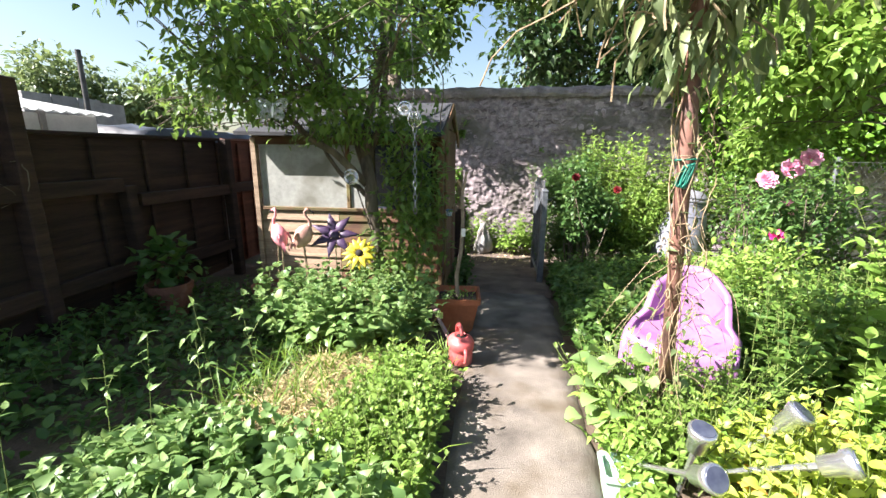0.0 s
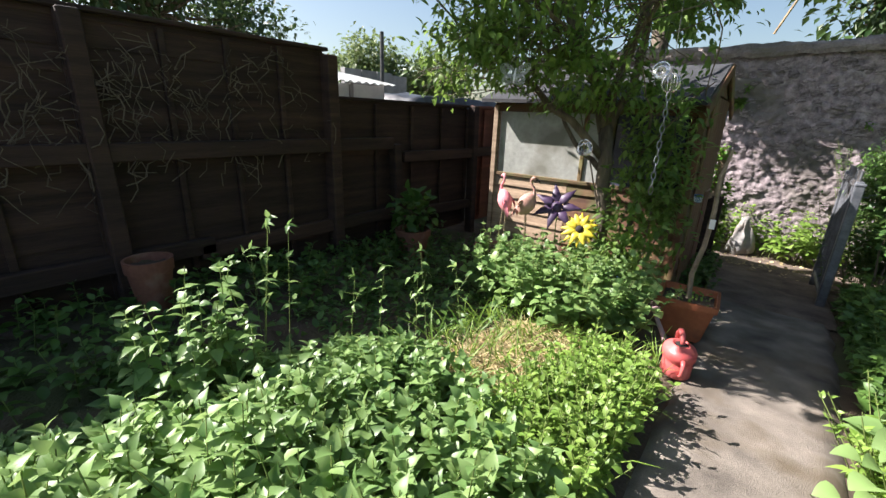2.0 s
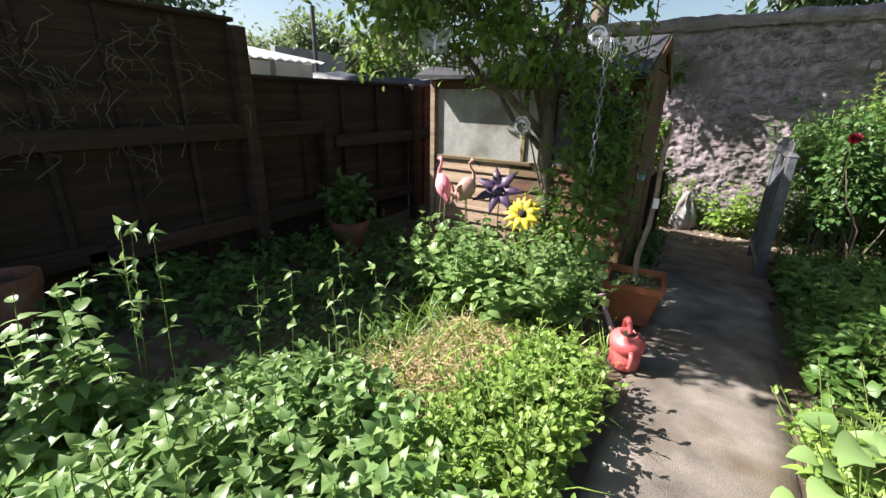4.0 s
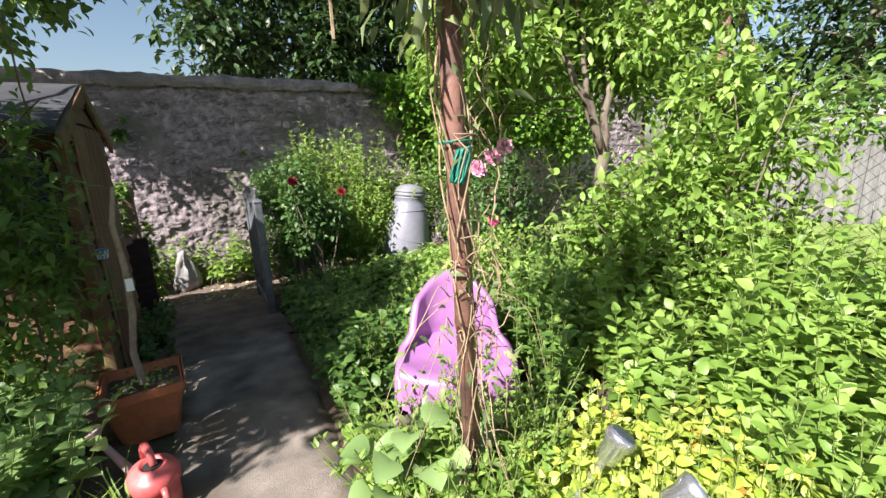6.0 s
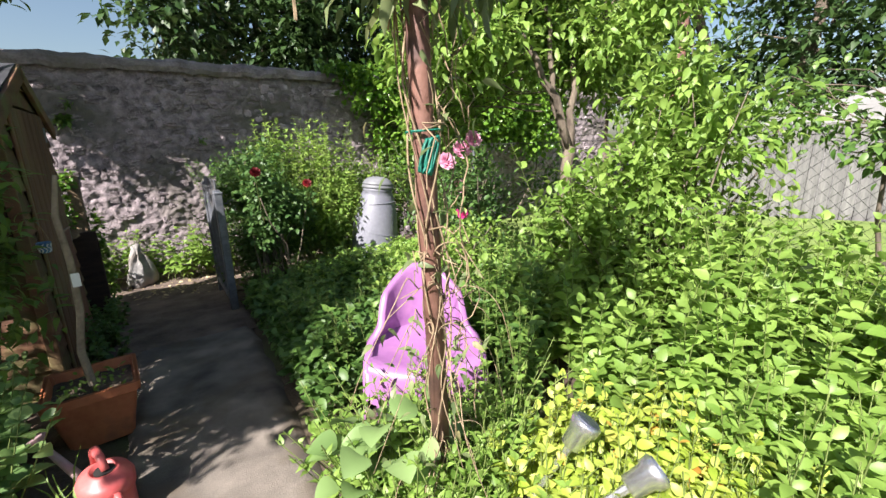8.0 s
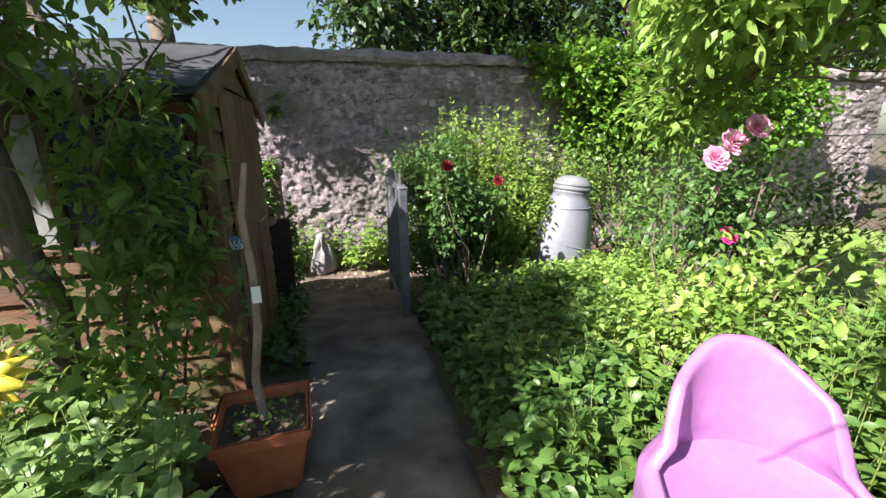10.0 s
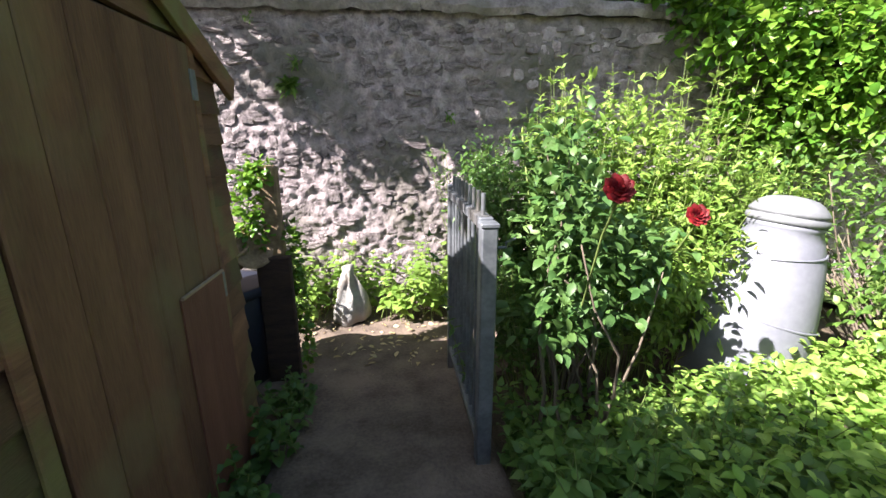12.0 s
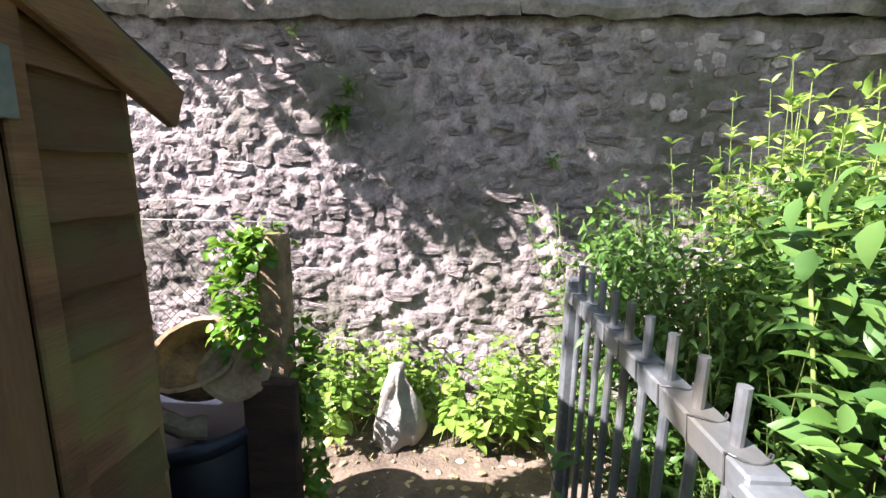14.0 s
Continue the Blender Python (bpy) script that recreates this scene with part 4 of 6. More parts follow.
def vine_pole():
    p = thing("vine_pole", "brown metal pole wound with dry climber stems", "pole")
    a, b = Vector((0.655, 2.40, gz(2.4) - 0.05)), Vector((0.47, 2.235, 2.75))
    part("pole", tube(bmesh.new(), [a, a.lerp(b, 0.5), b], [0.026, 0.025, 0.024], 14), M_POST, p, smooth=True)
    rng = np.random.default_rng(3)
    for k in range(8):
        f0, f1 = rng.uniform(0.0, 0.45), rng.uniform(0.55, 1.0)
        ph, tw, rr = rng.uniform(0, 6.28), rng.uniform(2, 7) * rng.choice([-1, 1]), rng.uniform(0.029, 0.040)
        pts = []
        for i in range(34):
            f = f0 + (f1 - f0) * i / 33
            c = a.lerp(b, f)
            r = rr + 0.012 * math.sin(7 * f * k + ph)
            ang = ph + tw * (f - f0) * 3
            pts.append(c + Vector((r * math.cos(ang), r * math.sin(ang), 0.02 * math.sin(15 * f + k))))
        part("vine", tube(bmesh.new(), pts, rng.uniform(0.0015, 0.0032), 5), M_VINE, p, smooth=True)
    for k in range(8):
        c = a.lerp(b, rng.uniform(0.12, 0.5))
        d = Vector((rng.normal(0, 1), rng.normal(0, 1), 0)).normalized()
        L = rng.uniform(0.10, 0.22)
        pts = [c + d * L * t + Vector((0, 0, 0.35 * L * math.sin(2.6 * t) - 0.55 * L * t * t)) + Vector(rng.normal(0, 0.015, 3)) for t in [i / 9 for i in range(10)]]
        part("vine", tube(bmesh.new(), pts, [0.0024 - 0.00015 * i for i in range(10)], 5), M_VINE, p, smooth=True)
    # loose strands hanging beside the pole and curling out of a knot
    for k in range(26):
        c = a.lerp(b, rng.uniform(0.30, 0.92)) + Vector((rng.uniform(-0.015, 0.075), rng.uniform(-0.06, 0.02), 0))
        L = rng.uniform(0.2, 0.55)
        w, q = rng.uniform(0.012, 0.034), rng.uniform(0, 6.28)
        pts = [c + Vector((0.06 * L * t + w * math.sin(q + 11 * t), w * math.cos(1.3 * q + 8 * t), -L * t)) + Vector(rng.normal(0, 0.006, 3)) for t in [i / 14 for i in range(15)]]
        part("vine", tube(bmesh.new(), pts, rng.uniform(0.0009, 0.0019), 5), M_VINE, p, smooth=True)
    for k in range(26):
        c = a.lerp(b, rng.choice([0.14, 0.26, 0.33, 0.36]) + rng.normal(0, 0.02))
        d = Vector((rng.normal(0, 1), rng.normal(-0.4, 0.7), 0)).normalized()
        L, q = rng.uniform(0.06, 0.26), rng.uniform(0, 6.28)
        pts = [c + d * (0.025 + L * t) + Vector((0.02 * math.sin(q + 6 * t), 0, (0.5 - 1.1 * t) * L * t * 1.6 + 0.02 * math.cos(q + 5 * t))) for t in [i / 11 for i in range(12)]]
        part("vine", tube(bmesh.new(), pts, [0.0019 - 0.0001 * i for i in range(12)], 5), M_VINE, p, smooth=True)
    hank = bmesh.new()
    c = a.lerp(b, 0.51)
    for k in range(14):
        ox = 0.0022 * k - 0.024
        pts = [c + Vector((ox + 0.012 * math.cos(t), -0.034 + 0.006 * math.sin(t + k), (0.034 + 0.0006 * k) * math.cos(t) - 0.034)) + Vector((0.008 * math.sin(t), 0, 0)) for t in [2 * math.pi * i / 16 for i in range(17)]]
        tube(hank, pts, 0.0028, 5)
    t = new("hank", mesh_of("hank", hank, M_HOSE, True))
    t.parent = p
    tagged(t, "hank of bright green twine")
    part("wrap", tube(bmesh.new(), [c + Vector((0.04 * math.cos(q), 0.04 * math.sin(q), 0.01 + 0.002 * q)) for q in [i * 0.4 for i in range(18)]], 0.0025, 5), M_HOSE, p, "green twine round the pole")
    at, d = cloud(2000, [(0.45, 2.25, 2.35, 0.42, 0.34, 0.36), (0.62, 2.3, 2.1, 0.30, 0.26, 0.30), (0.22, 2.3, 2.35, 0.26, 0.26, 0.3), (0.5, 2.27, 1.95, 0.16, 0.14, 0.16), (0.75, 2.25, 2.35, 0.35, 0.3, 0.35)], 0.7)
    way = d * 0.5 + RNG.normal(0, 0.4, at.shape) + (0, 0, -0.8)
    new("leaves", leaves("leaves", at, way, 0.095 * RNG.uniform(0.5, 1.2, len(at)), 0.25, M_CLIMB, "narrow")).parent = p
    f = RNG.uniform(0.05, 0.75, 170)
    c = np.array([a.lerp(b, q) for q in f]) + RNG.normal(0, 0.075, (170, 3))
    new("leaves", leaves("leaves", c, RNG.normal(0, 1, (170, 3)) + (0, 0, -0.3), 0.045, 0.45, M_CLIMB, "pointed")).parent = p
    bm = bmesh.new()
    for k in range(46):
        s = Vector((0.45 + rng.normal(0, 0.22), 2.27 + rng.normal(0, 0.15), rng.uniform(2.0, 2.6)))
        w = Vector((rng.normal(0, 0.6), rng.normal(0, 0.6), rng.uniform(-1, 0.1)))
        L = rng.uniform(0.15, 0.5)
        tube(bm, [s + w * L * t + Vector((0, 0, 0.25 * L * math.sin(3 * t))) + Vector(rng.normal(0, 0.008, 3)) for t in [i / 6 for i in range(7)]], 0.0032, 4)
    tagged(part("tendrils", bm, M_VINE, p), kind="stuff")


vine_pole()


# ---- garden ornaments ----
def flamingo(x, y, bz, mat, turn, label):
    f = thing("flamingo", label, "garden ornament", "flamingo ornaments", at=pose(x, y, 0, 0, 0, turn))
    k = 1.15
    body = lathe([(r * k, z * k) for r, z in ((0.008, -0.085), (0.035, -0.06), (0.055, -0.02), (0.058, 0.015), (0.045, 0.05), (0.02, 0.08))], 18, squash=0.72)
    bmesh.ops.transform(body, matrix=pose(0, 0, bz, 0, 28, 0), verts=body.verts)
    part("body", body, mat, f, smooth=True)
    neck = [(0.035, 0, bz + 0.05), (0.055, 0, bz + 0.08), (0.05, 0, bz + 0.12), (0.028, 0, bz + 0.15), (0.02, 0, bz + 0.18), (0.036, 0, bz + 0.20), (0.058, 0, bz + 0.19)]
    part("neck", tube(bmesh.new(), neck, [0.022, 0.014, 0.010, 0.009, 0.010, 0.014, 0.011], 10), mat, f, smooth=True)
    part("beak", tube(bmesh.new(), [(0.06, 0, bz + 0.19), (0.082, 0, bz + 0.18), (0.088, 0, bz + 0.16)], [0.009, 0.007, 0.002], 7), M_DARK, f)
    for s in (-1, 1):
        part("leg", tube(bmesh.new(), [(0, s * 0.018, bz - 0.05), (0.012, s * 0.024, bz - 0.25), (-0.005, s * 0.03, gz(y) - 0.02)], 0.004, 6), M_VINE, f)
        at = np.array([(-0.02 - 0.012 * k, s * 0.042, bz + 0.035 - 0.02 * k) for k in range(5)])
        new("wing", leaves("wing", at, np.tile([-0.5, s * 0.15, -0.8], (5, 1)), 0.07, 0.5, mat, "oval")).parent = f


flamingo(-1.655, 3.68, 0.965, M_FLAM, 160, "pink metal flamingo ornament on thin legs")
flamingo(-1.48, 3.70, 0.965, M_FLAM_OLD, 15, "faded brown-pink flamingo ornament on thin legs")


def metal_flower(name, x, y, z, r, petals, mat, heart, label, shape="pointed", tilt=60):
    f = thing(name, label, "garden ornament")
    f.matrix_world = pose(x, y, z, tilt, 0, 15)
    for k in range(petals):
        a = 2 * math.pi * k / petals
        lay = 0.006 * (k % 2)
        me = leaves("petal", [(0.2 * r * math.cos(a), 0.2 * r * math.sin(a), lay)], [(math.cos(a), math.sin(a), 0.12)], r, 0.5, mat, shape, 0.2, np.array([[0, 0, 1.0]]))
        ob = new("petal", me)
        ob.parent = f
        sol = ob.modifiers.new("thickness", "SOLIDIFY")
        sol.thickness = 0.002
    part("heart", lathe([(r * 0.24, 0), (r * 0.25, 0.012), (r * 0.12, 0.024), (0.002, 0.026)], 18), heart, f, smooth=True)
    inv = f.matrix_world.inverted()
    part("stake", tube(bmesh.new(), [inv @ Vector((x, y + 0.01, z)), inv @ Vector((x + 0.01, y + 0.02, gz(y) - 0.03))], 0.004, 6), M_STEM, f)


metal_flower("sunflower_ornament", -1.08, 3.79, 0.825, 0.115, 16, M_YELLOW, M_DARK, "yellow metal sunflower ornament on a stake")
metal_flower("flower_ornament", -1.28, 3.81, 0.96, 0.16, 7, M_VIOLET, M_VIOLET, "violet metal flower ornament on a stake")
metal_flower("flower_ornament", -0.72, 3.72, 0.52, 0.11, 8, M_BLUE, M_BLUE, "blue metal flower ornament low in shade", tilt=30)


def chain_hanger():
    c = thing("twisted_hanger", "twisted pale metal chain hanging from a branch with a glass ball", "ornament")
    n = 13
    for k in range(n):
        m = pose(-0.50, 3.02, 1.28 + 0.035 * k, 0, 0, 90 * (k % 2) + 20) @ Matrix.Diagonal((0.8, 0.8, 0.92, 1))
        pts = [m @ Vector((0.011 * math.cos(t), 0, 0.023 * math.sin(t))) for t in [2 * math.pi * i / 12 for i in range(13)]]
        part("link", tube(bmesh.new(), pts, 0.0028, 5), M_METAL, c)
    part("wire", tube(bmesh.new(), [(-0.50, 3.02, 1.72), (-0.52, 3.05, 2.2)], 0.0015, 4), M_WIRE, c)
    for k in range(9):
        a = math.pi * k / 9
        pts = [(-0.50 + 0.038 * math.cos(t) * math.cos(a), 3.02 + 0.038 * math.cos(t) * math.sin(a), 1.755 + 0.04 * math.sin(t)) for t in [2 * math.pi * i / 16 for i in range(17)]]
        part("ring", tube(bmesh.new(), pts, 0.0018, 4), M_CHROME, c)


chain_hanger()


def butterfly(x, y, z, turn, size, label):
    b = thing("butterfly_ornament", label, "ornament", at=pose(x, y, z, 70, 0, turn))
    for sx in (-1, 1):
        for ang, L in ((35, 1.0), (-35, 0.75)):
            d = (sx * math.cos(radians(ang)), math.sin(radians(ang)), 0.15)
            for k in range(4):
                q = 1 - 0.22 * k
                u = Vector(d).normalized()
                v = u.cross(Vector((0, 0, 1))).normalized()
                pts = [u * size * L * 0.52 * (1 + q * math.cos(t)) + v * size * 0.30 * q * math.sin(t) for t in [2 * math.pi * i / 18 for i in range(19)]]
                part("wire", tube(bmesh.new(), pts, 0.0016, 4), M_PANEL, b)
    part("body", tube(bmesh.new(), [(0, -size * 0.4, 0), (0, 0, 0.005), (0, size * 0.45, 0)], [0.003, 0.006, 0.003], 8), M_WHITE, b)
    inv = b.matrix_world.inverted()
    part("thread", tube(bmesh.new(), [inv @ Vector((x, y, z)), inv @ Vector((x, y, z + 0.3))], 0.001, 3), M_WIRE, b)


butterfly(-1.16, 2.80, 1.78, 15, 0.085, "white wire butterfly ornament hung in the tree")


def spiral(x, y, z, r, label):
    s = thing("wind_spinner", label, "ornament", at=pose(x, y, z))
    for k in range(6):
        q = r * (1 - k * 0.15)
        pts = [(q * math.cos(t), 0.35 * q * math.sin(t) * math.sin(k), q * math.sin(t)) for t in [2 * math.pi * i / 24 for i in range(25)]]
        part("ring", tube(bmesh.new(), pts, 0.0028, 4), M_CHROME, s)
    part("thread", tube(bmesh.new(), [(0, 0, r), (0, 0, r + 0.35)], 0.001, 3), M_WIRE, s)


spiral(-1.55, 3.55, 2.32, 0.085, "round steel ring spinner hung in the tree")
spiral(-1.02, 3.5, 1.42, 0.05, "small pale ring spinner hung by the trunk")
spiral(-0.60, 3.25, 1.83, 0.04, "small glassy ball of rings on a twig")


# ---- the corner beyond the gate ----
def ivy_post():
    p = thing("old_post", "squared old gatepost smothered in ivy", "post")
    part("post", lumpy(boxed((-0.575, 6.44, -0.05), (-0.485, 6.54, 1.33), 0.01), 0.008, 9), M_LOG, p)
    part("board", lumpy(boxed((-0.62, 6.385, -0.05), (-0.435, 6.432, 0.83), 0.008), 0.006, 7), M_FENCE, p, "broad dark board fixed to the post")
    at, d = cloud(900, [(-0.60, 6.47, 1.28, 0.12, 0.09, 0.09), (-0.64, 6.45, 1.05, 0.10, 0.07, 0.26), (-0.44, 6.50, 0.75, 0.06, 0.06, 0.3), (-0.42, 6.5, 0.4, 0.05, 0.06, 0.4)])
    new("ivy", leaves("ivy", at, d + RNG.normal(0, 0.5, at.shape) + (0, 0, -0.3), 0.037, 0.85, M_IVY, "broad")).parent = p


ivy_post()


def log_bowl():
    b = thing("broken_pot", "split hollow log and a broken brown pot full of litter", "log", at=pose(-0.80, 6.42, 0.88, 40, 0, 15) @ Matrix.Diagonal((0.85, 0.85, 0.85, 1)))
    bm = lathe([(0.10, -0.16), (0.15, -0.06), (0.165, 0.05), (0.17, 0.07), (0.15, 0.07), (0.13, -0.05), (0.02, -0.10)], 22)
    part("shell", lumpy(bm, 0.03, 8), M_LOG, b)
    bm = lathe([(0.06, -0.05), (0.12, 0.02), (0.13, 0.05), (0.115, 0.05), (0.02, 0.0)], 18)
    bmesh.ops.transform(bm, matrix=pose(0.17, -0.06, 0.02, 20, 15, 0), verts=bm.verts)
    part("shard", lumpy(bm, 0.02, 9), M_LOG, b)


log_bowl()
bm = tube(bmesh.new(), [(-1.05, 6.30, 0.83), (-0.9, 6.28, 0.78), (-0.78, 6.30, 0.70), (-0.72, 6.33, 0.69)], [0.03, 0.035, 0.032, 0.038], 10)
tagged(part("branch", lumpy(bm, 0.012, 12), M_PALEBARK), "thick cut branch lying across a tub", "branch")
t = thing("tub", "navy plastic tub in the corner beside the shed", "tub", at=pose(-0.84, 6.48, 0))
part("body", lathe([(0.20, 0.0), (0.23, 0.6), (0.225, 0.605), (0.2, 0.55), (0.02, 0.5)], 28), M_BLUETUB, t, smooth=True)
# Added dark disc hides the tub's sunlit inside, so it looks shaded.
part("dark_cover", lathe([(0.205, 0.555), (0.2, 0.56), (0.02, 0.562)], 28), M_DARK, t, "dark disc added to cover the bright inside")
part("rim", lathe([(0.226, 0.60), (0.25, 0.602), (0.25, 0.655), (0.222, 0.655)], 28), M_BLUETUB, t, smooth=True)


def sack():
    bm = lathe([(0.11, 0), (0.15, 0.02), (0.155, 0.09), (0.14, 0.18), (0.115, 0.26), (0.085, 0.34), (0.055, 0.41), (0.034, 0.46), (0.038, 0.50), (0.01, 0.51)], 26, squash=0.7)
    for v in bm.verts:
        a = math.atan2(v.co.y, v.co.x)
        v.co.x += 0.02 * math.sin(4 * a + 9 * v.co.z) + 0.05 * v.co.z
        v.co.y += 0.018 * math.cos(5 * a - 7 * v.co.z)
    lumpy(bm, 0.02, 9)
    ob = part("sack", bm, M_SACK, smooth=True)
    ob.matrix_world = pose(-0.20, 7.24, 0.02, 0, -4, 10) @ Matrix.Diagonal((1.0, 0.95, 0.95, 1))
    tagged(ob, "full off-white woven sack slumped at the wall foot", "sack")


sack()


def chain_link(name, a, b, z0, z1, cell, label, posts):
    """Diamond mesh of crossing wires between posts."""
    a, b = Vector(a), Vector(b)
    n = (b - a).length
    u = (b - a).normalized()
    f = thing(name, label, "fence")
    A, B = [], []
    k = -int((z1 - z0) / cell)
    while k * cell < n:
        for s in (0, 1):
            p0, p1 = k * cell, k * cell + (z1 - z0)
            q0, q1 = max(p0, 0.0), min(p1, n)
            if q1 > q0:
                h0, h1 = z0 + (q0 - p0), z0 + (q1 - p0)
                if s:
                    h0, h1 = z1 - (q0 - p0), z1 - (q1 - p0)
                A.append(a + u * q0 + Vector((0.002 * s, 0, h0)))
                B.append(a + u * q1 + Vector((0.002 * s, 0, h1)))
        k += 1
    me = sticks("mesh", np.array(A), np.array(B), 0.0022, M_WIRE)
    new("mesh", me).parent = f
    for d in posts:
        c = a + u * d
        part("post", tube(bmesh.new(), [c + Vector((0, 0, -0.05)), c + Vector((0, 0, z1 + 0.06))], 0.024, 10), M_METAL, f)
    part("wire", tube(bmesh.new(), [a + Vector((0, 0, z1)), b + Vector((0, 0, z1))], 0.003, 5), M_WIRE, f)


chain_link("mesh_fence", (-1.75, 6.9, 0), (-0.62, 6.9, 0), 0.05, 1.32, 0.055, "sagging chain-link fence between shed and wall", (0.02,))
chain_link("mesh_fence", (3.95, -1.5, 0.1), (3.95, 7.2, 0.0), 0.1, 1.50, 0.085, "chain-link boundary fence overgrown with shrubs", (0.1, 2.6, 5.2, 7.8))


# ---- beyond the fences ----
def lean_to():
    s = thing("lean_to", "neighbour's lean-to with pale corrugated plastic sheets", "outbuilding")
    x0, x1, y0, y1 = -6.4, -3.95, 3.05, 4.62
    part("wall", boxed((x0, y0, 0), (x1 - 0.02, y1, 1.60)), M_BLOCK, s)
    for k in range(3):
        a = y0 + (y1 - y0) * k / 3
        part("window_pane", boxed((x1 - 0.02, a + 0.03, 1.60), (x1 - 0.005, a + (y1 - y0) / 3 - 0.03, 1.88)), M_POLY, s, "milky plastic sheet")
        part("frame", boxed((x1 - 0.04, a - 0.025, 1.58), (x1 + 0.012, a + 0.025, 1.90), 0.004), M_BLOCK, s)
    part("end_wall", boxed((x0, y1 - 0.02, 1.6), (x1 - 0.02, y1, 1.9)), M_POLY, s)
    bm = bmesh.new()
    nx, ny = 60, 3
    g = [[bm.verts.new((x0 + (x1 + 0.08 - x0) * j / ny, y0 - 0.1 + (y1 - y0 + 0.2) * i / nx, 1.90 + 0.42 * (1 - j / ny) + 0.012 * math.sin(i * 1.6))) for j in range(ny + 1)] for i in range(nx + 1)]
    for i in range(nx):
        for j in range(ny):
            bm.faces.new((g[i][j], g[i + 1][j], g[i + 1][j + 1], g[i][j + 1]))
    bmesh.ops.solidify(bm, geom=bm.faces[:], thickness=0.015)
    part("roof", bm, M_POLY, s, "white corrugated roof sheet")


lean_to()
t = thing("tarp_shed", "low neighbouring shed under a black tarpaulin", "outbuilding")
part("wall", boxed((-7.2, 4.9, 0), (-3.75, 7.0, 1.66)), M_BLOCK, t)
bm = bmesh.new()
bmesh.ops.create_grid(bm, x_segments=40, y_segments=30, size=0.5)
for v in bm.verts:
    x, y = -5.45 + v.co.x * 3.6, 5.95 + v.co.y * 2.25
    rim = max(abs(v.co.x), abs(v.co.y)) > 0.49
    v.co = Vector((x, y, 1.80 + 0.06 * noise.noise((x * 2, y * 2, 0)) + 0.03 * noise.noise((x * 7, y * 5, 1)) - 0.2 * rim))
part("tarpaulin", bm, M_TARP, t, "wrinkled black sheet", True)


def block_wall():
    w = thing("block_wall", "grey concrete block gable wall beyond the fence", "wall", kind="structure")
    me = mesh_of("block", boxed((-0.07, 0.004, 0.004), (0.07, 0.44, 0.215), 0.006), M_BLOCK)
    for r in range(11):
        for c in range(4):
            y = 6.75 + c * 0.45 + (r % 2) * 0.22
            if r > 8 and c > 2:
                continue
            ob = new("block", me)
            ob.matrix_world = pose(-7.4, y, r * 0.222)
            ob.parent = w
    part("mortar", boxed((-7.46, 6.76, 0), (-7.35, 8.6, 2.40)), M_BLOCK, w)


block_wall()
tagged(part("flue_pole", tube(bmesh.new(), [(-6.1, 6.62, 1.7), (-6.08, 6.6, 2.96)], 0.035, 12), M_WIRE), "thin dark metal flue pipe standing above the sheds", "pipe")


def house(x0, y0, x1, y1, eave, ridge, label):
    h = thing("house", label, "house")
    part("wall", boxed((x0, y0, 0), (x1, y1, eave)), M_RENDER, h)
    bm = bmesh.new()
    ym = (y0 + y1) / 2
    for x in (x0 - 0.15, x1 + 0.15):
        for y, z in ((y0 - 0.25, eave - 0.05), (ym, ridge), (y1 + 0.25, eave - 0.05)):
            bm.verts.new((x, y, z))
    bm.verts.ensure_lookup_table()
    v = bm.verts
    for f in ((0, 1, 4, 3), (1, 2, 5, 4), (0, 3, 5, 2), (0, 2, 1), (3, 4, 5)):
        bm.faces.new([v[i] for i in f])
    part("roof", bm, M_RENDER, h, "pale sunlit sheet roof")


house(9.6, 1.2, 12.8, 4.7, 1.75, 2.3, "low pale rendered garage in the next garden")
gf = thing("board_fence", "silvered vertical board fence across the next lawn", "fence")
me = mesh_of("board", boxed((-0.012, 0.003, 0), (0.012, 0.142, 1.62), 0.004), M_GREYFENCE)
for k in range(56):
    ob = new("board", me)
    ob.matrix_world = pose(8.2 + RNG.normal(0, 0.006), -2.0 + k * 0.146, 0.1 + RNG.normal(0, 0.012))
    ob.parent = gf
part("rail", boxed((8.22, -2, 1.3), (8.26, 6.2, 1.38)), M_GREYFENCE, gf)
tagged(part("telegraph_pole", tube(bmesh.new(), [(11.5, 7.35, 0), (11.5, 7.35, 7.5)], [0.14, 0.11], 14), M_POST, smooth=True), "brown wooden telegraph pole beyond the gardens", "pole")
lawn = bmesh.new()
bmesh.ops.create_grid(lawn, x_segments=2, y_segments=2, size=0.5)
for v in lawn.verts:
    v.co = Vector((6.0 + v.co.x * 4.2, 2.6 + v.co.y * 10, 0.02))
for v in lawn.verts:
    v.co.z = gz(v.co.y) + 0.03
M_LAWN = surface("mown lawn", (0.10, 0.16, 0.03), (0.22, 0.30, 0.07), 4, 0.9, 0.6, 120)
tagged(part("lawn", lawn, M_LAWN), "sunlit mown lawn of the next garden", "lawn", kind="structure")


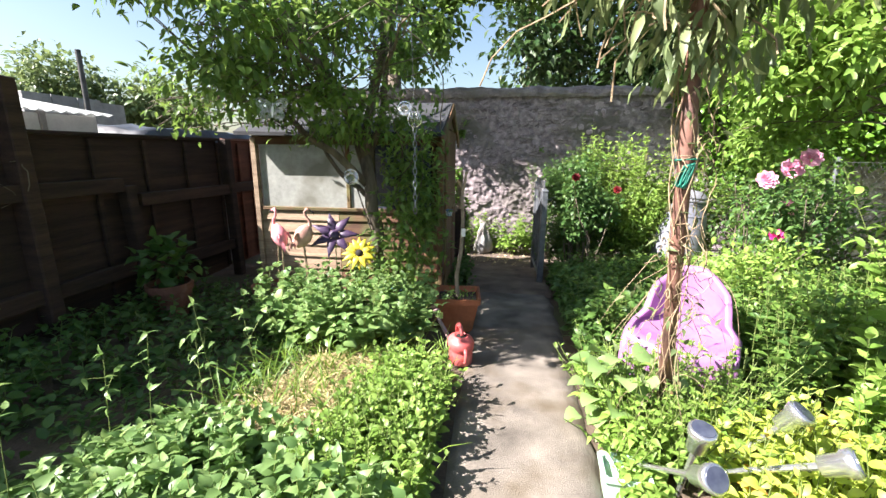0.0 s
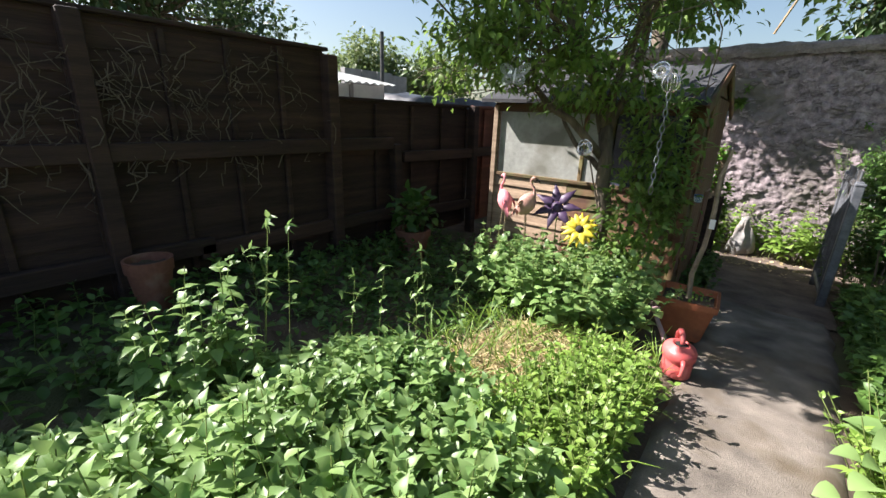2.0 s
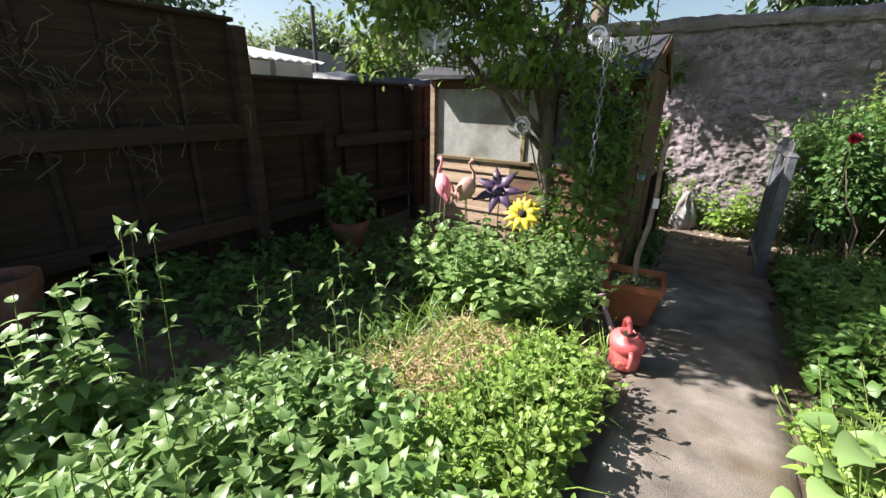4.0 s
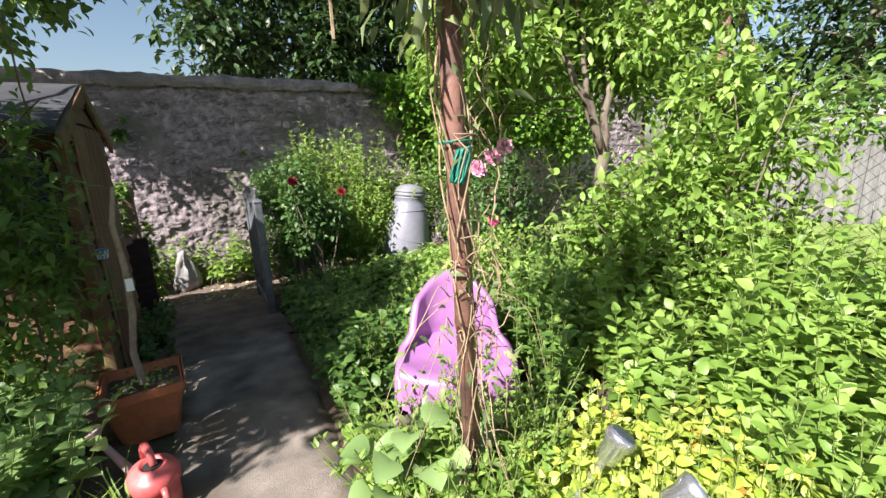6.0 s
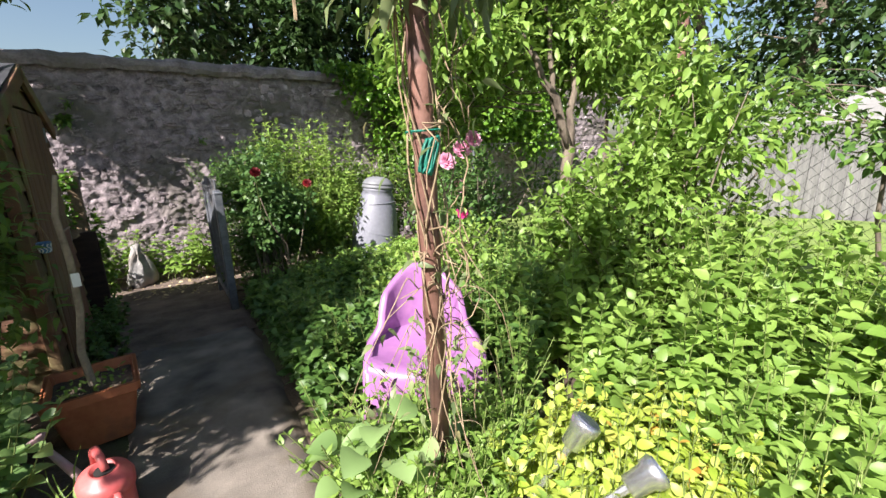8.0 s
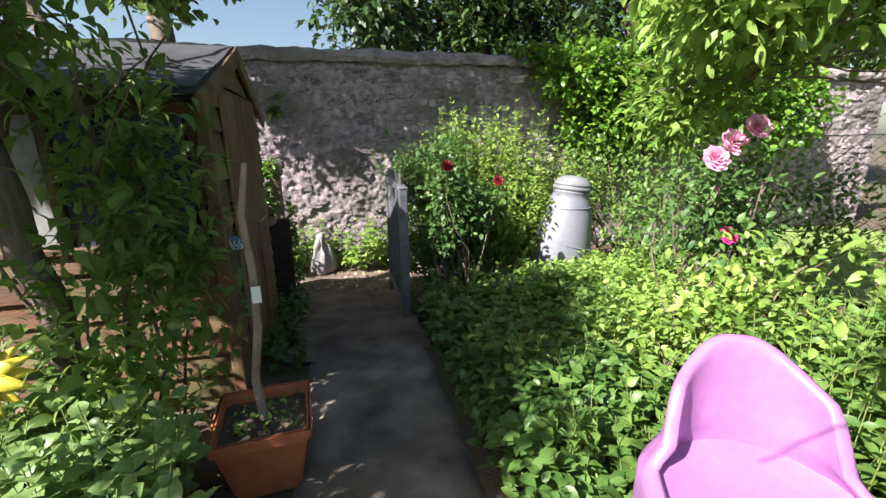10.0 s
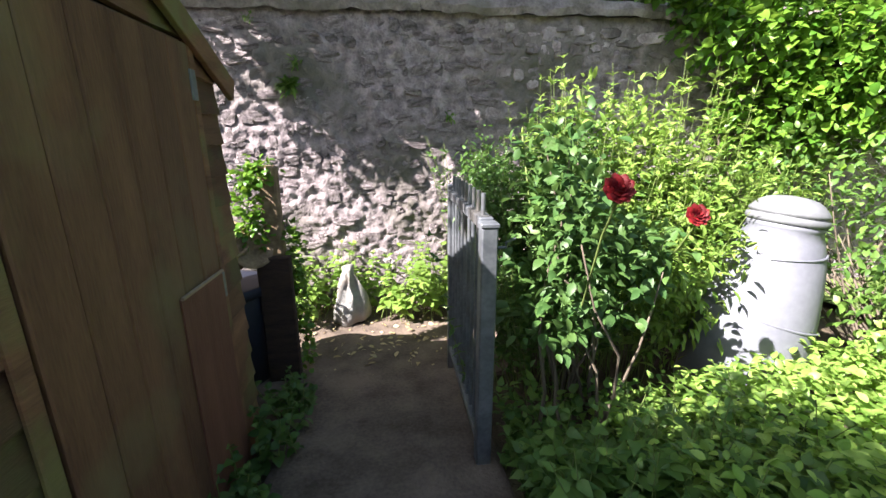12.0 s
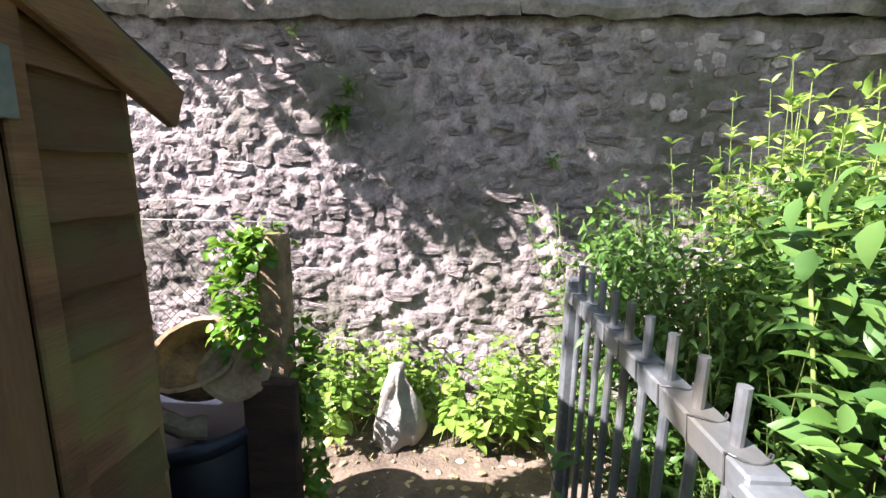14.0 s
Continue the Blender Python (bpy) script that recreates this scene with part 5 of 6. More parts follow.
def hanging_pot():
    """Small patterned pot on a cord by the shed corner."""
    h = thing("hanging_pot", "small blue and white patterned pot hung by a cord", "pot", at=pose(-0.455, 4.40, 1.04) @ Matrix.Diagonal((0.62, 0.62, 0.66, 1)))
    part("pot", lathe([(0.030, 0), (0.034, 0.004), (0.046, 0.075), (0.049, 0.076), (0.049, 0.084), (0.043, 0.084), (0.040, 0.06), (0.01, 0.05)], 20), M_BLUE, h, smooth=True)
    for k in range(9):
        a = 2 * math.pi * k / 9
        pts = [((0.036 + 0.011 * t) * math.cos(a + 0.35 * math.sin(6 * t)), (0.036 + 0.011 * t) * math.sin(a + 0.35 * math.sin(6 * t)), 0.006 + 0.066 * t) for t in [i / 8 for i in range(9)]]
        part("stripe", tube(bmesh.new(), pts, 0.004, 4), M_WHITE, h)
    for s in (-1, 1):
        part("cord", tube(bmesh.new(), [(s * 0.046, 0, 0.08), (0, 0.01, 0.22)], 0.002, 4), M_VINE, h)
    part("hook", tube(bmesh.new(), [(0, 0.01, 0.215), (-0.01, 0.03, 0.235), (-0.10, 0.16, 0.25)], 0.003, 5), M_METAL, h)


hanging_pot()


# ---- trees ----
def tree(name, label, stems, blobs, count, length, width, leaf_mat, shape="oval", cluster=5, twigs=60, shell=0.5, bark=None, droop=0.3):
    """Tapered trunk and limbs, twigs that reach into the crown, and a crown of separate leaves."""
    t = thing(name, label, "tree")
    for k, (a, b, r0, r1) in enumerate(stems):
        pts, rad = limb(a, b, r0, r1, 0.05, 8)
        part("limb" if k else "trunk", tube(bmesh.new(), pts, rad, 9), bark or M_BARK, t, smooth=True)
    bm = bmesh.new()
    blobs = np.asarray(blobs, float)
    for k in range(twigs):
        q = blobs[RNG.integers(len(blobs))]
        e = Vector(q[:3] + unit(RNG.normal(0, 1, 3)) * q[3:] * 0.8)
        tries = [(stems[RNG.integers(len(stems))], RNG.uniform(0.3, 1.0)) for _ in range(14)]
        s, f = min(tries, key=lambda c: (Vector(c[0][0]).lerp(Vector(c[0][1]), c[1]) - e).length)
        p = Vector(s[0]).lerp(Vector(s[1]), f)
        r = max(0.004, s[3] * 0.5)
        pts, rad = limb(p, e, r, 0.003, 0.06, 6)
        tube(bm, pts, rad, 5)
    tagged(part("brushwood", bm, bark or M_BARK, t, smooth=True), kind="stuff")
    crown(t, "crown", count, blobs, length, width, leaf_mat, shape, droop, shell, cluster)
    return t


tree("elder_tree", "small many-stemmed tree in leaf beside the shed", [
    ((-0.96, 4.12, 0.15), (-1.10, 4.08, 1.55), 0.055, 0.05), ((-1.10, 4.08, 1.5), (-1.95, 3.9, 2.75), 0.045, 0.016), ((-1.10, 4.08, 1.5), (-1.45, 4.0, 2.9), 0.038, 0.014), ((-1.06, 4.08, 1.3), (-2.15, 3.75, 2.15), 0.032, 0.01),
    ((-1.10, 4.08, 1.52), (-0.75, 4.15, 2.9), 0.038, 0.014), ((-1.1, 4.1, 1.45), (-0.98, 4.1, 3.2), 0.034, 0.012), ((-0.94, 4.1, 0.1), (-0.80, 4.12, 1.9), 0.022, 0.01),
    ((-1.04, 4.1, 1.2), (-1.62, 4.05, 1.95), 0.024, 0.01), ((-1.12, 4.0, 1.75), (-1.15, 2.78, 2.2), 0.022, 0.006), ((-1.1, 4.0, 1.9), (-0.52, 3.02, 2.25), 0.018, 0.005)],
    [(-1.2, 3.8, 3.05, 1.1, 0.6, 0.4), (-1.25, 3.95, 2.45, 1.05, 0.7, 0.45), (-1.95, 3.75, 2.2, 0.62, 0.5, 0.36), (-0.70, 3.95, 2.3, 0.42, 0.5, 0.4), (-1.5, 3.65, 1.86, 0.55, 0.25, 0.14),
     (-0.75, 3.75, 1.8, 0.42, 0.30, 0.20), (-2.3, 3.7, 1.85, 0.35, 0.3, 0.16), (-1.35, 3.1, 2.3, 0.6, 0.42, 0.32), (-2.0, 3.1, 2.7, 0.6, 0.5, 0.4), (-0.85, 3.2, 2.35, 0.4, 0.4, 0.3), (-1.6, 3.2, 2.0, 0.5, 0.3, 0.22), (-1.2, 3.45, 1.9, 0.45, 0.25, 0.18)],
    7200, 0.062, 0.5, M_TREE, "oval", 4, 190, 0.95)
ELDER = bpy.data.objects["elder_tree"]
crown(ELDER, "low_crown", 2200, [(-1.5, 3.0, 1.98, 0.5, 0.35, 0.24), (-1.05, 3.3, 1.92, 0.36, 0.3, 0.2), (-1.5, 3.5, 2.1, 0.6, 0.3, 0.3), (-1.2, 2.75, 2.2, 0.35, 0.25, 0.2), (-1.55, 2.7, 2.3, 0.3, 0.25, 0.2)], 0.06, 0.5, M_TREE, "oval", 0.3, 0.9, 4)
# Unseen limbs and crown, added overhead to shade path, shrubs and shed front.
for e, r in (((-2.5, 2.7, 3.0), 0.024), ((-2.3, 3.6, 3.1), 0.022), ((-2.1, 4.95, 3.95), 0.02)):
    pts, rad = limb((-1.5, 3.98, 2.3), e, r, 0.006, 0.04, 7)
    part("limb", tube(bmesh.new(), pts, rad, 7), M_BARK, ELDER, smooth=True)
crown(ELDER, "shading_crown", 10200, [(-2.5, 2.45, 3.0, 0.42, 0.42, 0.2), (-2.45, 3.05, 3.05, 0.48, 0.42, 0.22), (-2.4, 3.7, 3.05, 0.45, 0.42, 0.22), (-2.05, 2.9, 2.9, 0.35, 0.45, 0.18), (-1.95, 3.0, 3.35, 0.4, 0.4, 0.2), (-1.75, 3.65, 3.4, 0.42, 0.42, 0.22), (-2.1, 4.95, 3.95, 0.30, 0.32, 0.2), (-2.72, 3.75, 3.0, 0.3, 0.35, 0.2), (-2.55, 4.05, 2.95, 0.3, 0.25, 0.2)], 0.08, 0.55, M_TREE, "oval", 0.3, 0.7, 4)
th = thing("shade_shrub", "leafy dark suckers round the tree foot", "shrub")
for a, b in (((-0.85, 4.15, 0.1), (-0.68, 4.2, 1.7)), ((-0.8, 4.1, 0.1), (-0.78, 3.85, 1.1)), ((-0.75, 4.15, 0.1), (-0.6, 4.2, 1.3)), ((-0.95, 4.05, 0.1), (-1.0, 3.95, 0.75)), ((-0.9, 4.1, 0.1), (-1.3, 3.95, 1.8))):
    pts, rad = limb(a, b, 0.010, 0.003, 0.05, 6)
    part("stem", tube(bmesh.new(), pts, rad, 6), M_BARK, th, smooth=True)
crown(th, "leaves", 3200, [(-0.72, 4.2, 1.5, 0.24, 0.2, 0.42), (-0.62, 4.2, 1.0, 0.18, 0.2, 0.5), (-1.2, 3.95, 1.78, 0.5, 0.2, 0.16), (-0.78, 3.85, 0.75, 0.24, 0.24, 0.5), (-0.7, 4.0, 1.25, 0.22, 0.2, 0.3), (-0.95, 4.0, 0.5, 0.35, 0.28, 0.3)], 0.075, 0.5, M_TREE, "pointed", 0.3, 0.6, 4)

tree("sycamore_tree", "tall tree with two grey trunks behind the stone wall", [
    ((-2.9, 8.6, 0.0), (-3.0, 8.6, 2.6), 0.17, 0.14), ((-3.0, 8.6, 2.5), (-4.2, 8.4, 4.6), 0.12, 0.06), ((-1.9, 8.6, 0.0), (-1.92, 8.6, 3.0), 0.16, 0.13),
    ((-1.92, 8.6, 2.9), (-1.7, 8.2, 5.2), 0.12, 0.06), ((-4.1, 8.4, 4.4), (-7.2, 7.4, 4.5), 0.045, 0.012), ((-1.9, 8.6, 3.2), (-0.6, 7.2, 4.2), 0.03, 0.01), ((-1.8, 8.4, 4.0), (0.6, 7.1, 4.3), 0.025, 0.008)],
    [(-0.85, 7.0, 3.85, 0.7, 0.4, 0.4), (0.15, 7.0, 3.95, 0.8, 0.4, 0.42), (-0.95, 7.0, 3.2, 0.38, 0.3, 0.26), (-1.2, 6.6, 4.85, 0.9, 0.4, 0.4), (0.95, 6.95, 3.95, 0.6, 0.4, 0.38), (-1.75, 7.05, 3.75, 0.5, 0.3, 0.3), (-3.3, 7.1, 4.2, 0.6, 0.35, 0.3), (-5.3, 7.1, 4.3, 0.9, 0.4, 0.28), (-6.7, 7.2, 4.5, 0.75, 0.5, 0.32), (-3.0, 7.3, 3.5, 0.5, 0.2, 0.25), (-1.5, 7.1, 2.85, 0.4, 0.2, 0.16)],
    13500, 0.10, 0.75, M_TREE, "broad", 6, 110, 0.62)

DARK_BLOBS = []
for k in range(16):
    x = 1.1 + k * 1.05
    DARK_BLOBS += [(x + RNG.normal(0, 0.3), 14.5 + RNG.normal(0, 0.8), 4.2 + RNG.normal(0, 0.4), 1.25, 1.2, 2.0), (x + RNG.normal(0, 0.4), 14.8 + RNG.normal(0, 0.8), 7.4 + RNG.normal(0, 0.8), 1.5, 1.3, 2.2)]
for k in range(3):
    c = np.array(DARK_BLOBS[k * 11:(k + 1) * 11 if k < 2 else None])
    xs = c[:, 0]
    tree("dark_tree", "big dark evergreen tree rising behind the stone wall", [((xs.mean() + o, 15 + 0.3 * o, 0), (xs.mean() + 1.6 * o, 15, 7), 0.24, 0.1) for o in (-1.6, -0.4, 0.9, 1.9)], c, 24000, 0.25, 0.6, M_DARKTREE, "simple", 6, 40, 0.55)
side_blobs = [(15.5 + RNG.normal(0, 0.8), y, z + RNG.normal(0, 0.4), 1.4, 1.5, 1.9) for y in np.arange(1.0, 13.5, 1.9) for z in (3.6, 6.8)]
tree("dark_tree", "row of big dark trees beyond the next gardens", [((15.5, y, 0), (15.5, y, 6), 0.25, 0.12) for y in (2.0, 5.5, 9.0, 12.0)], side_blobs, 23000, 0.27, 0.6, M_DARKTREE, "simple", 6, 40, 0.5)
tree("far_tree", "broad dark tree beyond the neighbouring garden", [((-19, 7.5, 0), (-19, 7.5, 5), 0.3, 0.15)], [(-19, 7.0, 6.2, 3.0, 3.2, 1.9), (-17.5, 4.5, 5.2, 2.4, 2.6, 1.8), (-20, 11, 5.0, 2.6, 2.3, 1.6), (-18, 1.5, 5.6, 2.5, 2.8, 2.0)], 9000, 0.34, 0.6, M_DARKTREE, "simple", 6, 30, 0.5)
for x, y, s in ((-44, 40, 1.0), (-49, 33, 0.8), (-38, 46, 0.85)):
    tree("far_tree", "distant rounded tree above the rooftops", [((x, y, 0), (x, y, 5 * s), 0.35, 0.2)], [(x, y, 7.6 * s, 4.2 * s, 4.0, 3.4 * s), (x + 3, y + 1, 6.4 * s, 3.0, 3.0, 2.6 * s), (x - 3, y, 6.0 * s, 3.0, 3, 2.4 * s)], 4200, 0.65, 0.7, M_FARTREE, "simple", 5, 12, 0.45)


# ---- shrubs ----
def shrub(name, label, blobs, count, length, width, mat, shape="oval", foot=None, stems=26, droop=0.2, cluster=4, shell=0.55, category="shrub"):
    s = thing(name, label, category)
    blobs = np.asarray(blobs, float)
    foot = foot or (blobs[:, 0].mean(), blobs[:, 1].mean())
    bm = bmesh.new()
    for k in range(stems):
        q = blobs[RNG.integers(len(blobs))]
        e = q[:3] + unit(RNG.normal(0, 1, 3)) * q[3:] * 0.85
        a = Vector((foot[0] + RNG.normal(0, 0.10), foot[1] + RNG.normal(0, 0.10), gz(foot[1]) - 0.03))
        pts, rad = limb(a, e, 0.011, 0.003, 0.08, 6)
        tube(bm, pts, rad, 5)
    tagged(part("brushwood", bm, M_BARK, s, smooth=True), kind="stuff")
    crown(s, "leaves", count, blobs, length, width, mat, shape, droop, shell, cluster)
    return s


def rose_head(x, y, z, r, mat, label, parent):
    P, D, L, U = [], [], [], []
    for ring in range(5):
        n = 5 + ring
        for k in range(n):
            a = 2 * math.pi * (k + 0.4 * ring) / n
            o = Vector((math.cos(a), math.sin(a), 0))
            P.append((o.x * r * 0.10 * ring, o.y * r * 0.10 * ring, -0.45 * r - 0.04 * r * ring))
            D.append((o.x * (0.1 + 0.17 * ring), o.y * (0.1 + 0.17 * ring), 1.0 - 0.12 * ring))
            L.append(r * (1.05 + 0.04 * ring))
            U.append((-o.x, -o.y, 0.3))
    ob = new("bloom", leaves("bloom", P, D, L, 1.0, mat, "broad", -0.35, np.array(U)))
    ob.matrix_world = pose(x, y, z, 62, 0, -12)
    ob.parent = parent
    tagged(ob, label)


rose = shrub("rose_bush", "rose bush with dark red blooms beside the open gate", [(0.84, 5.58, 1.12, 0.18, 0.22, 0.28), (1.02, 5.62, 0.98, 0.22, 0.22, 0.25), (0.80, 5.62, 0.78, 0.16, 0.24, 0.25), (0.84, 5.78, 1.4, 0.15, 0.18, 0.18), (1.2, 5.65, 1.0, 0.15, 0.18, 0.16)], 1700, 0.064, 0.68, M_ROSELEAF, "oval", (1.0, 5.65), 16, cluster=3)
for x, y, z, r in ((0.73, 5.05, 1.36, 0.029), (1.22, 5.36, 1.22, 0.029)):
    rose_head(x, y, z, r, M_RED, "dark red rose bloom", rose)
    part("stalk", tube(bmesh.new(), [(x + 0.08, y + 0.3, 0.9), (x + 0.02, y + 0.1, z - 0.15), (x, y, z - 0.03)], 0.004, 6), M_STEM, rose)


def shoots(name, label, feet, tops, per, nodes, length, width, mat, shape="narrow", spread=0.9, lean=0.06, body=()):
    """A shrub of upright leafy shoots: feet and tops are rows of (x, y, z), each with its own bunch of shoots."""
    root = thing(name, label, "shrub")
    P, D, L, A, B = [], [], [], [], []
    for f, t in zip(feet, tops):
        base = np.tile(np.asarray(f, float), (per, 1)) + RNG.normal(0, 1, (per, 3)) * (0.13, 0.11, 0)
        tall = (t[2] - f[2]) * RNG.uniform(0.62, 1.0, per)
        p, d, l, a, b = stalk_leaves(base, tall, nodes, length, spread=spread, droop=0.05, lean=lean, first=0.22, per=3)
        bend = np.clip((p[:, 2] - f[2]) / (t[2] - f[2]), 0, 1)[:, None] * np.array([t[0] - f[0], t[1] - f[1], 0])
        P.append(p + bend), D.append(d), L.append(l), A.append(a), B.append(b + np.array([t[0] - f[0], t[1] - f[1], 0]))
    st = new("brushwood", sticks("brushwood", np.concatenate(A), np.concatenate(B), 0.003, M_STEM))
    lv = new("leaves", leaves("leaves", np.concatenate(P), np.concatenate(D), np.concatenate(L), width, mat, shape))
    st.parent = lv.parent = root
    tagged(st, kind="stuff")
    if body:
        crown(root, "inner_leaves", 8000, body, length * 0.8, width, mat, shape, 0.2, 0.55, 4)
    return root


# a young shoot of the rose with a bud and two pale new leaves
bud = Vector((0.71, 5.82, 1.51))
part("stalk", tube(bmesh.new(), [(0.86, 5.74, 0.75), (0.76, 5.8, 1.15), bud + Vector((0, 0, -0.02))], [0.0045, 0.004, 0.0028], 7), M_STEM, rose, smooth=True)
part("bud", lathe([(0.002, -0.013), (0.005, -0.007), (0.006, 0.0), (0.004, 0.008), (0.001, 0.015)], 12), M_LIME, rose, "pale green rose bud", True).matrix_world = Matrix.Translation(bud)
n = 22
f = np.linspace(0.25, 0.92, n)
at = np.array([(0.83, 5.75, 0.9)]) * (1 - f[:, None]) + np.array([tuple(bud)]) * f[:, None]
a = np.arange(n) * 2.4
new("leaves", leaves("leaves", at, np.c_[np.cos(a), np.sin(a), np.full(n, 0.25)], RNG.uniform(0.055, 0.09, n), 0.62, M_SHRUB, "oval")).parent = rose
lv = new("leaves", leaves("leaves", [bud + Vector((0.01, 0, -0.05)), bud + Vector((0.01, 0, -0.09))], [(0.8, -0.5, 0.25), (0.75, -0.6, -0.15)], 0.038, 0.6, M_GOLD, "oval"))
lv.parent = rose
tagged(lv, "pale yellow young leaves")
shoots("willowy_shrub", "tall lime-green shrub of upright shoots against the stone wall",
       [(1.25, 6.45, 0.02), (1.15, 6.5, 0.02), (1.5, 6.5, 0.02), (1.7, 6.45, 0.02), (1.75, 6.35, 0.02), (2.0, 6.5, 0.02), (2.3, 6.55, 0.02), (2.6, 6.6, 0.02), (1.45, 6.2, 0.02), (2.0, 6.3, 0.02)],
       [(1.18, 6.42, 1.98), (1.05, 6.5, 1.72), (1.48, 6.5, 1.78), (1.70, 6.45, 2.0), (1.82, 6.3, 1.84), (2.05, 6.4, 1.62), (2.4, 6.45, 1.5), (2.75, 6.5, 1.45), (1.42, 6.05, 1.5), (2.0, 6.15, 1.36)],
       26, 19, 0.085, 0.34, M_LIME, body=[(1.25, 6.4, 1.1, 0.25, 0.25, 0.62), (1.65, 6.4, 1.1, 0.35, 0.3, 0.62), (2.2, 6.45, 0.95, 0.45, 0.3, 0.45), (1.7, 6.1, 0.75, 0.45, 0.3, 0.5)])
# This shrub takes the darkened leaf colour so that it looks shaded.
shoots("feathery_shrub", "grey-green ferny shrub leaning over the gate",
       [(0.95, 6.3, 0.03), (0.95, 6.5, 0.02), (1.05, 6.1, 0.04), (1.0, 6.6, 0.02), (1.05, 6.4, 0.02), (0.9, 6.1, 0.04), (1.2, 6.15, 0.04)],
       [(0.72, 6.3, 1.42), (0.70, 6.55, 1.5), (0.92, 6.0, 1.52), (0.88, 6.75, 1.58), (1.15, 6.35, 1.72), (0.66, 6.05, 1.2), (1.3, 6.0, 1.5)],
       20, 13, 0.062, 0.44, M_SHADEDHERB, "pointed", lean=0.12, body=[(0.74, 6.35, 1.05, 0.17, 0.3, 0.3), (0.76, 6.65, 1.2, 0.2, 0.25, 0.28), (0.98, 6.1, 1.2, 0.25, 0.22, 0.28), (0.92, 6.3, 0.75, 0.25, 0.32, 0.45), (1.15, 6.05, 0.8, 0.28, 0.25, 0.45), (1.15, 6.35, 1.35, 0.25, 0.28, 0.28)])
th = thing("ivy", "glossy ivy mass spilling over the end of the stone wall", "ivy")
for a, b in (((3.3, 7.42, 0.0), (3.1, 7.42, 2.3)), ((3.9, 7.42, 0.0), (4.1, 7.3, 2.3)), ((4.8, 7.42, 0.0), (5.1, 7.3, 2.6)), ((5.9, 7.42, 0.0), (6.2, 7.3, 2.4)), ((3.6, 7.42, 0.0), (2.8, 7.45, 2.45))):
    pts, rad = limb(a, b, 0.022, 0.006, 0.04, 7)
    part("stem", tube(bmesh.new(), pts, rad, 6), M_BARK, th, smooth=True)
crown(th, "leaves", 11000, [(3.2, 7.35, 2.35, 0.75, 0.3, 0.42), (4.1, 7.2, 2.0, 0.8, 0.42, 0.75), (5.1, 7.2, 2.2, 0.9, 0.45, 0.8), (3.5, 7.35, 1.6, 0.7, 0.3, 0.5), (6.2, 7.2, 2.0, 0.9, 0.4, 0.8), (2.75, 7.5, 2.5, 0.35, 0.15, 0.16), (4.6, 7.3, 2.9, 0.9, 0.4, 0.3), (2.5, 7.5, 2.6, 0.4, 0.2, 0.07)], 0.078, 0.85, M_IVY, "broad", 0.4, 0.4, 1)
big = tree("elder_shrub", "sprawling elder in full leaf above a bare trunk", [((2.95, 3.78, 0.1), (2.92, 3.78, 1.5), 0.06, 0.045), ((2.92, 3.78, 1.45), (2.3, 4.2, 2.5), 0.036, 0.014), ((2.92, 3.78, 1.45), (3.6, 4.3, 2.6), 0.036, 0.014), ((2.92, 3.78, 1.4), (2.8, 4.1, 2.9), 0.032, 0.012)],
    [(2.45, 4.5, 2.25, 0.62, 0.5, 0.45), (3.1, 4.4, 2.55, 0.75, 0.6, 0.45), (3.75, 4.2, 2.3, 0.6, 0.6, 0.5), (2.2, 4.7, 1.75, 0.35, 0.35, 0.3), (2.7, 4.2, 3.0, 0.9, 0.6, 0.4), (3.9, 3.7, 2.7, 0.5, 0.5, 0.4), (1.95, 4.3, 2.55, 0.35, 0.35, 0.3), (2.2, 4.0, 2.25, 0.4, 0.35, 0.3), (3.3, 3.9, 2.3, 0.45, 0.4, 0.3), (1.8, 4.1, 2.25, 0.4, 0.35, 0.4)], 13000, 0.095, 0.5, M_HERB, "oval", 5, 60, 0.6)
side = tree("purple_shrub", "arching shrub branch with dull dark leaves by the mesh fence", [((3.7, 1.9, 0.3), (3.4, 2.05, 1.6), 0.016, 0.01), ((3.4, 2.05, 1.6), (2.9, 1.9, 2.0), 0.014, 0.005)], [(3.35, 1.95, 1.55, 0.45, 0.28, 0.22), (3.2, 1.8, 2.0, 0.45, 0.3, 0.25), (3.6, 2.5, 1.7, 0.4, 0.35, 0.3)], 1300, 0.065, 0.6, M_SHRUB, "oval", 4, 30, 0.7)
pr = shrub("pink_rose_bush", "straggling rose bush with pale pink blooms", [(2.1, 4.25, 1.15, 0.35, 0.3, 0.4), (2.4, 4.4, 0.95, 0.35, 0.3, 0.5)], 1400, 0.06, 0.6, M_ROSELEAF, "oval", (2.2, 4.4), 26, cluster=3)
for x, y, z, r in ((2.12, 4.2, 1.50, 0.055), (2.20, 4.15, 1.58, 0.05), (2.30, 4.45, 1.18, 0.05), (1.9, 4.1, 1.42, 0.05), (2.0, 4.05, 1.02, 0.035)):
    rose_head(x, y, z, r, M_PINK if r > 0.04 else M_MAGENTA, "pink rose bloom", pr)
shrub("gold_shrub", "low bright yellow-green shrub in full sun", [(1.55, 3.6, 0.72, 0.32, 0.3, 0.3), (1.8, 3.75, 0.85, 0.3, 0.3, 0.25), (1.45, 3.9, 0.55, 0.35, 0.3, 0.28)], 2000, 0.05, 0.6, M_LIME, "oval", (1.6, 3.8), 24)

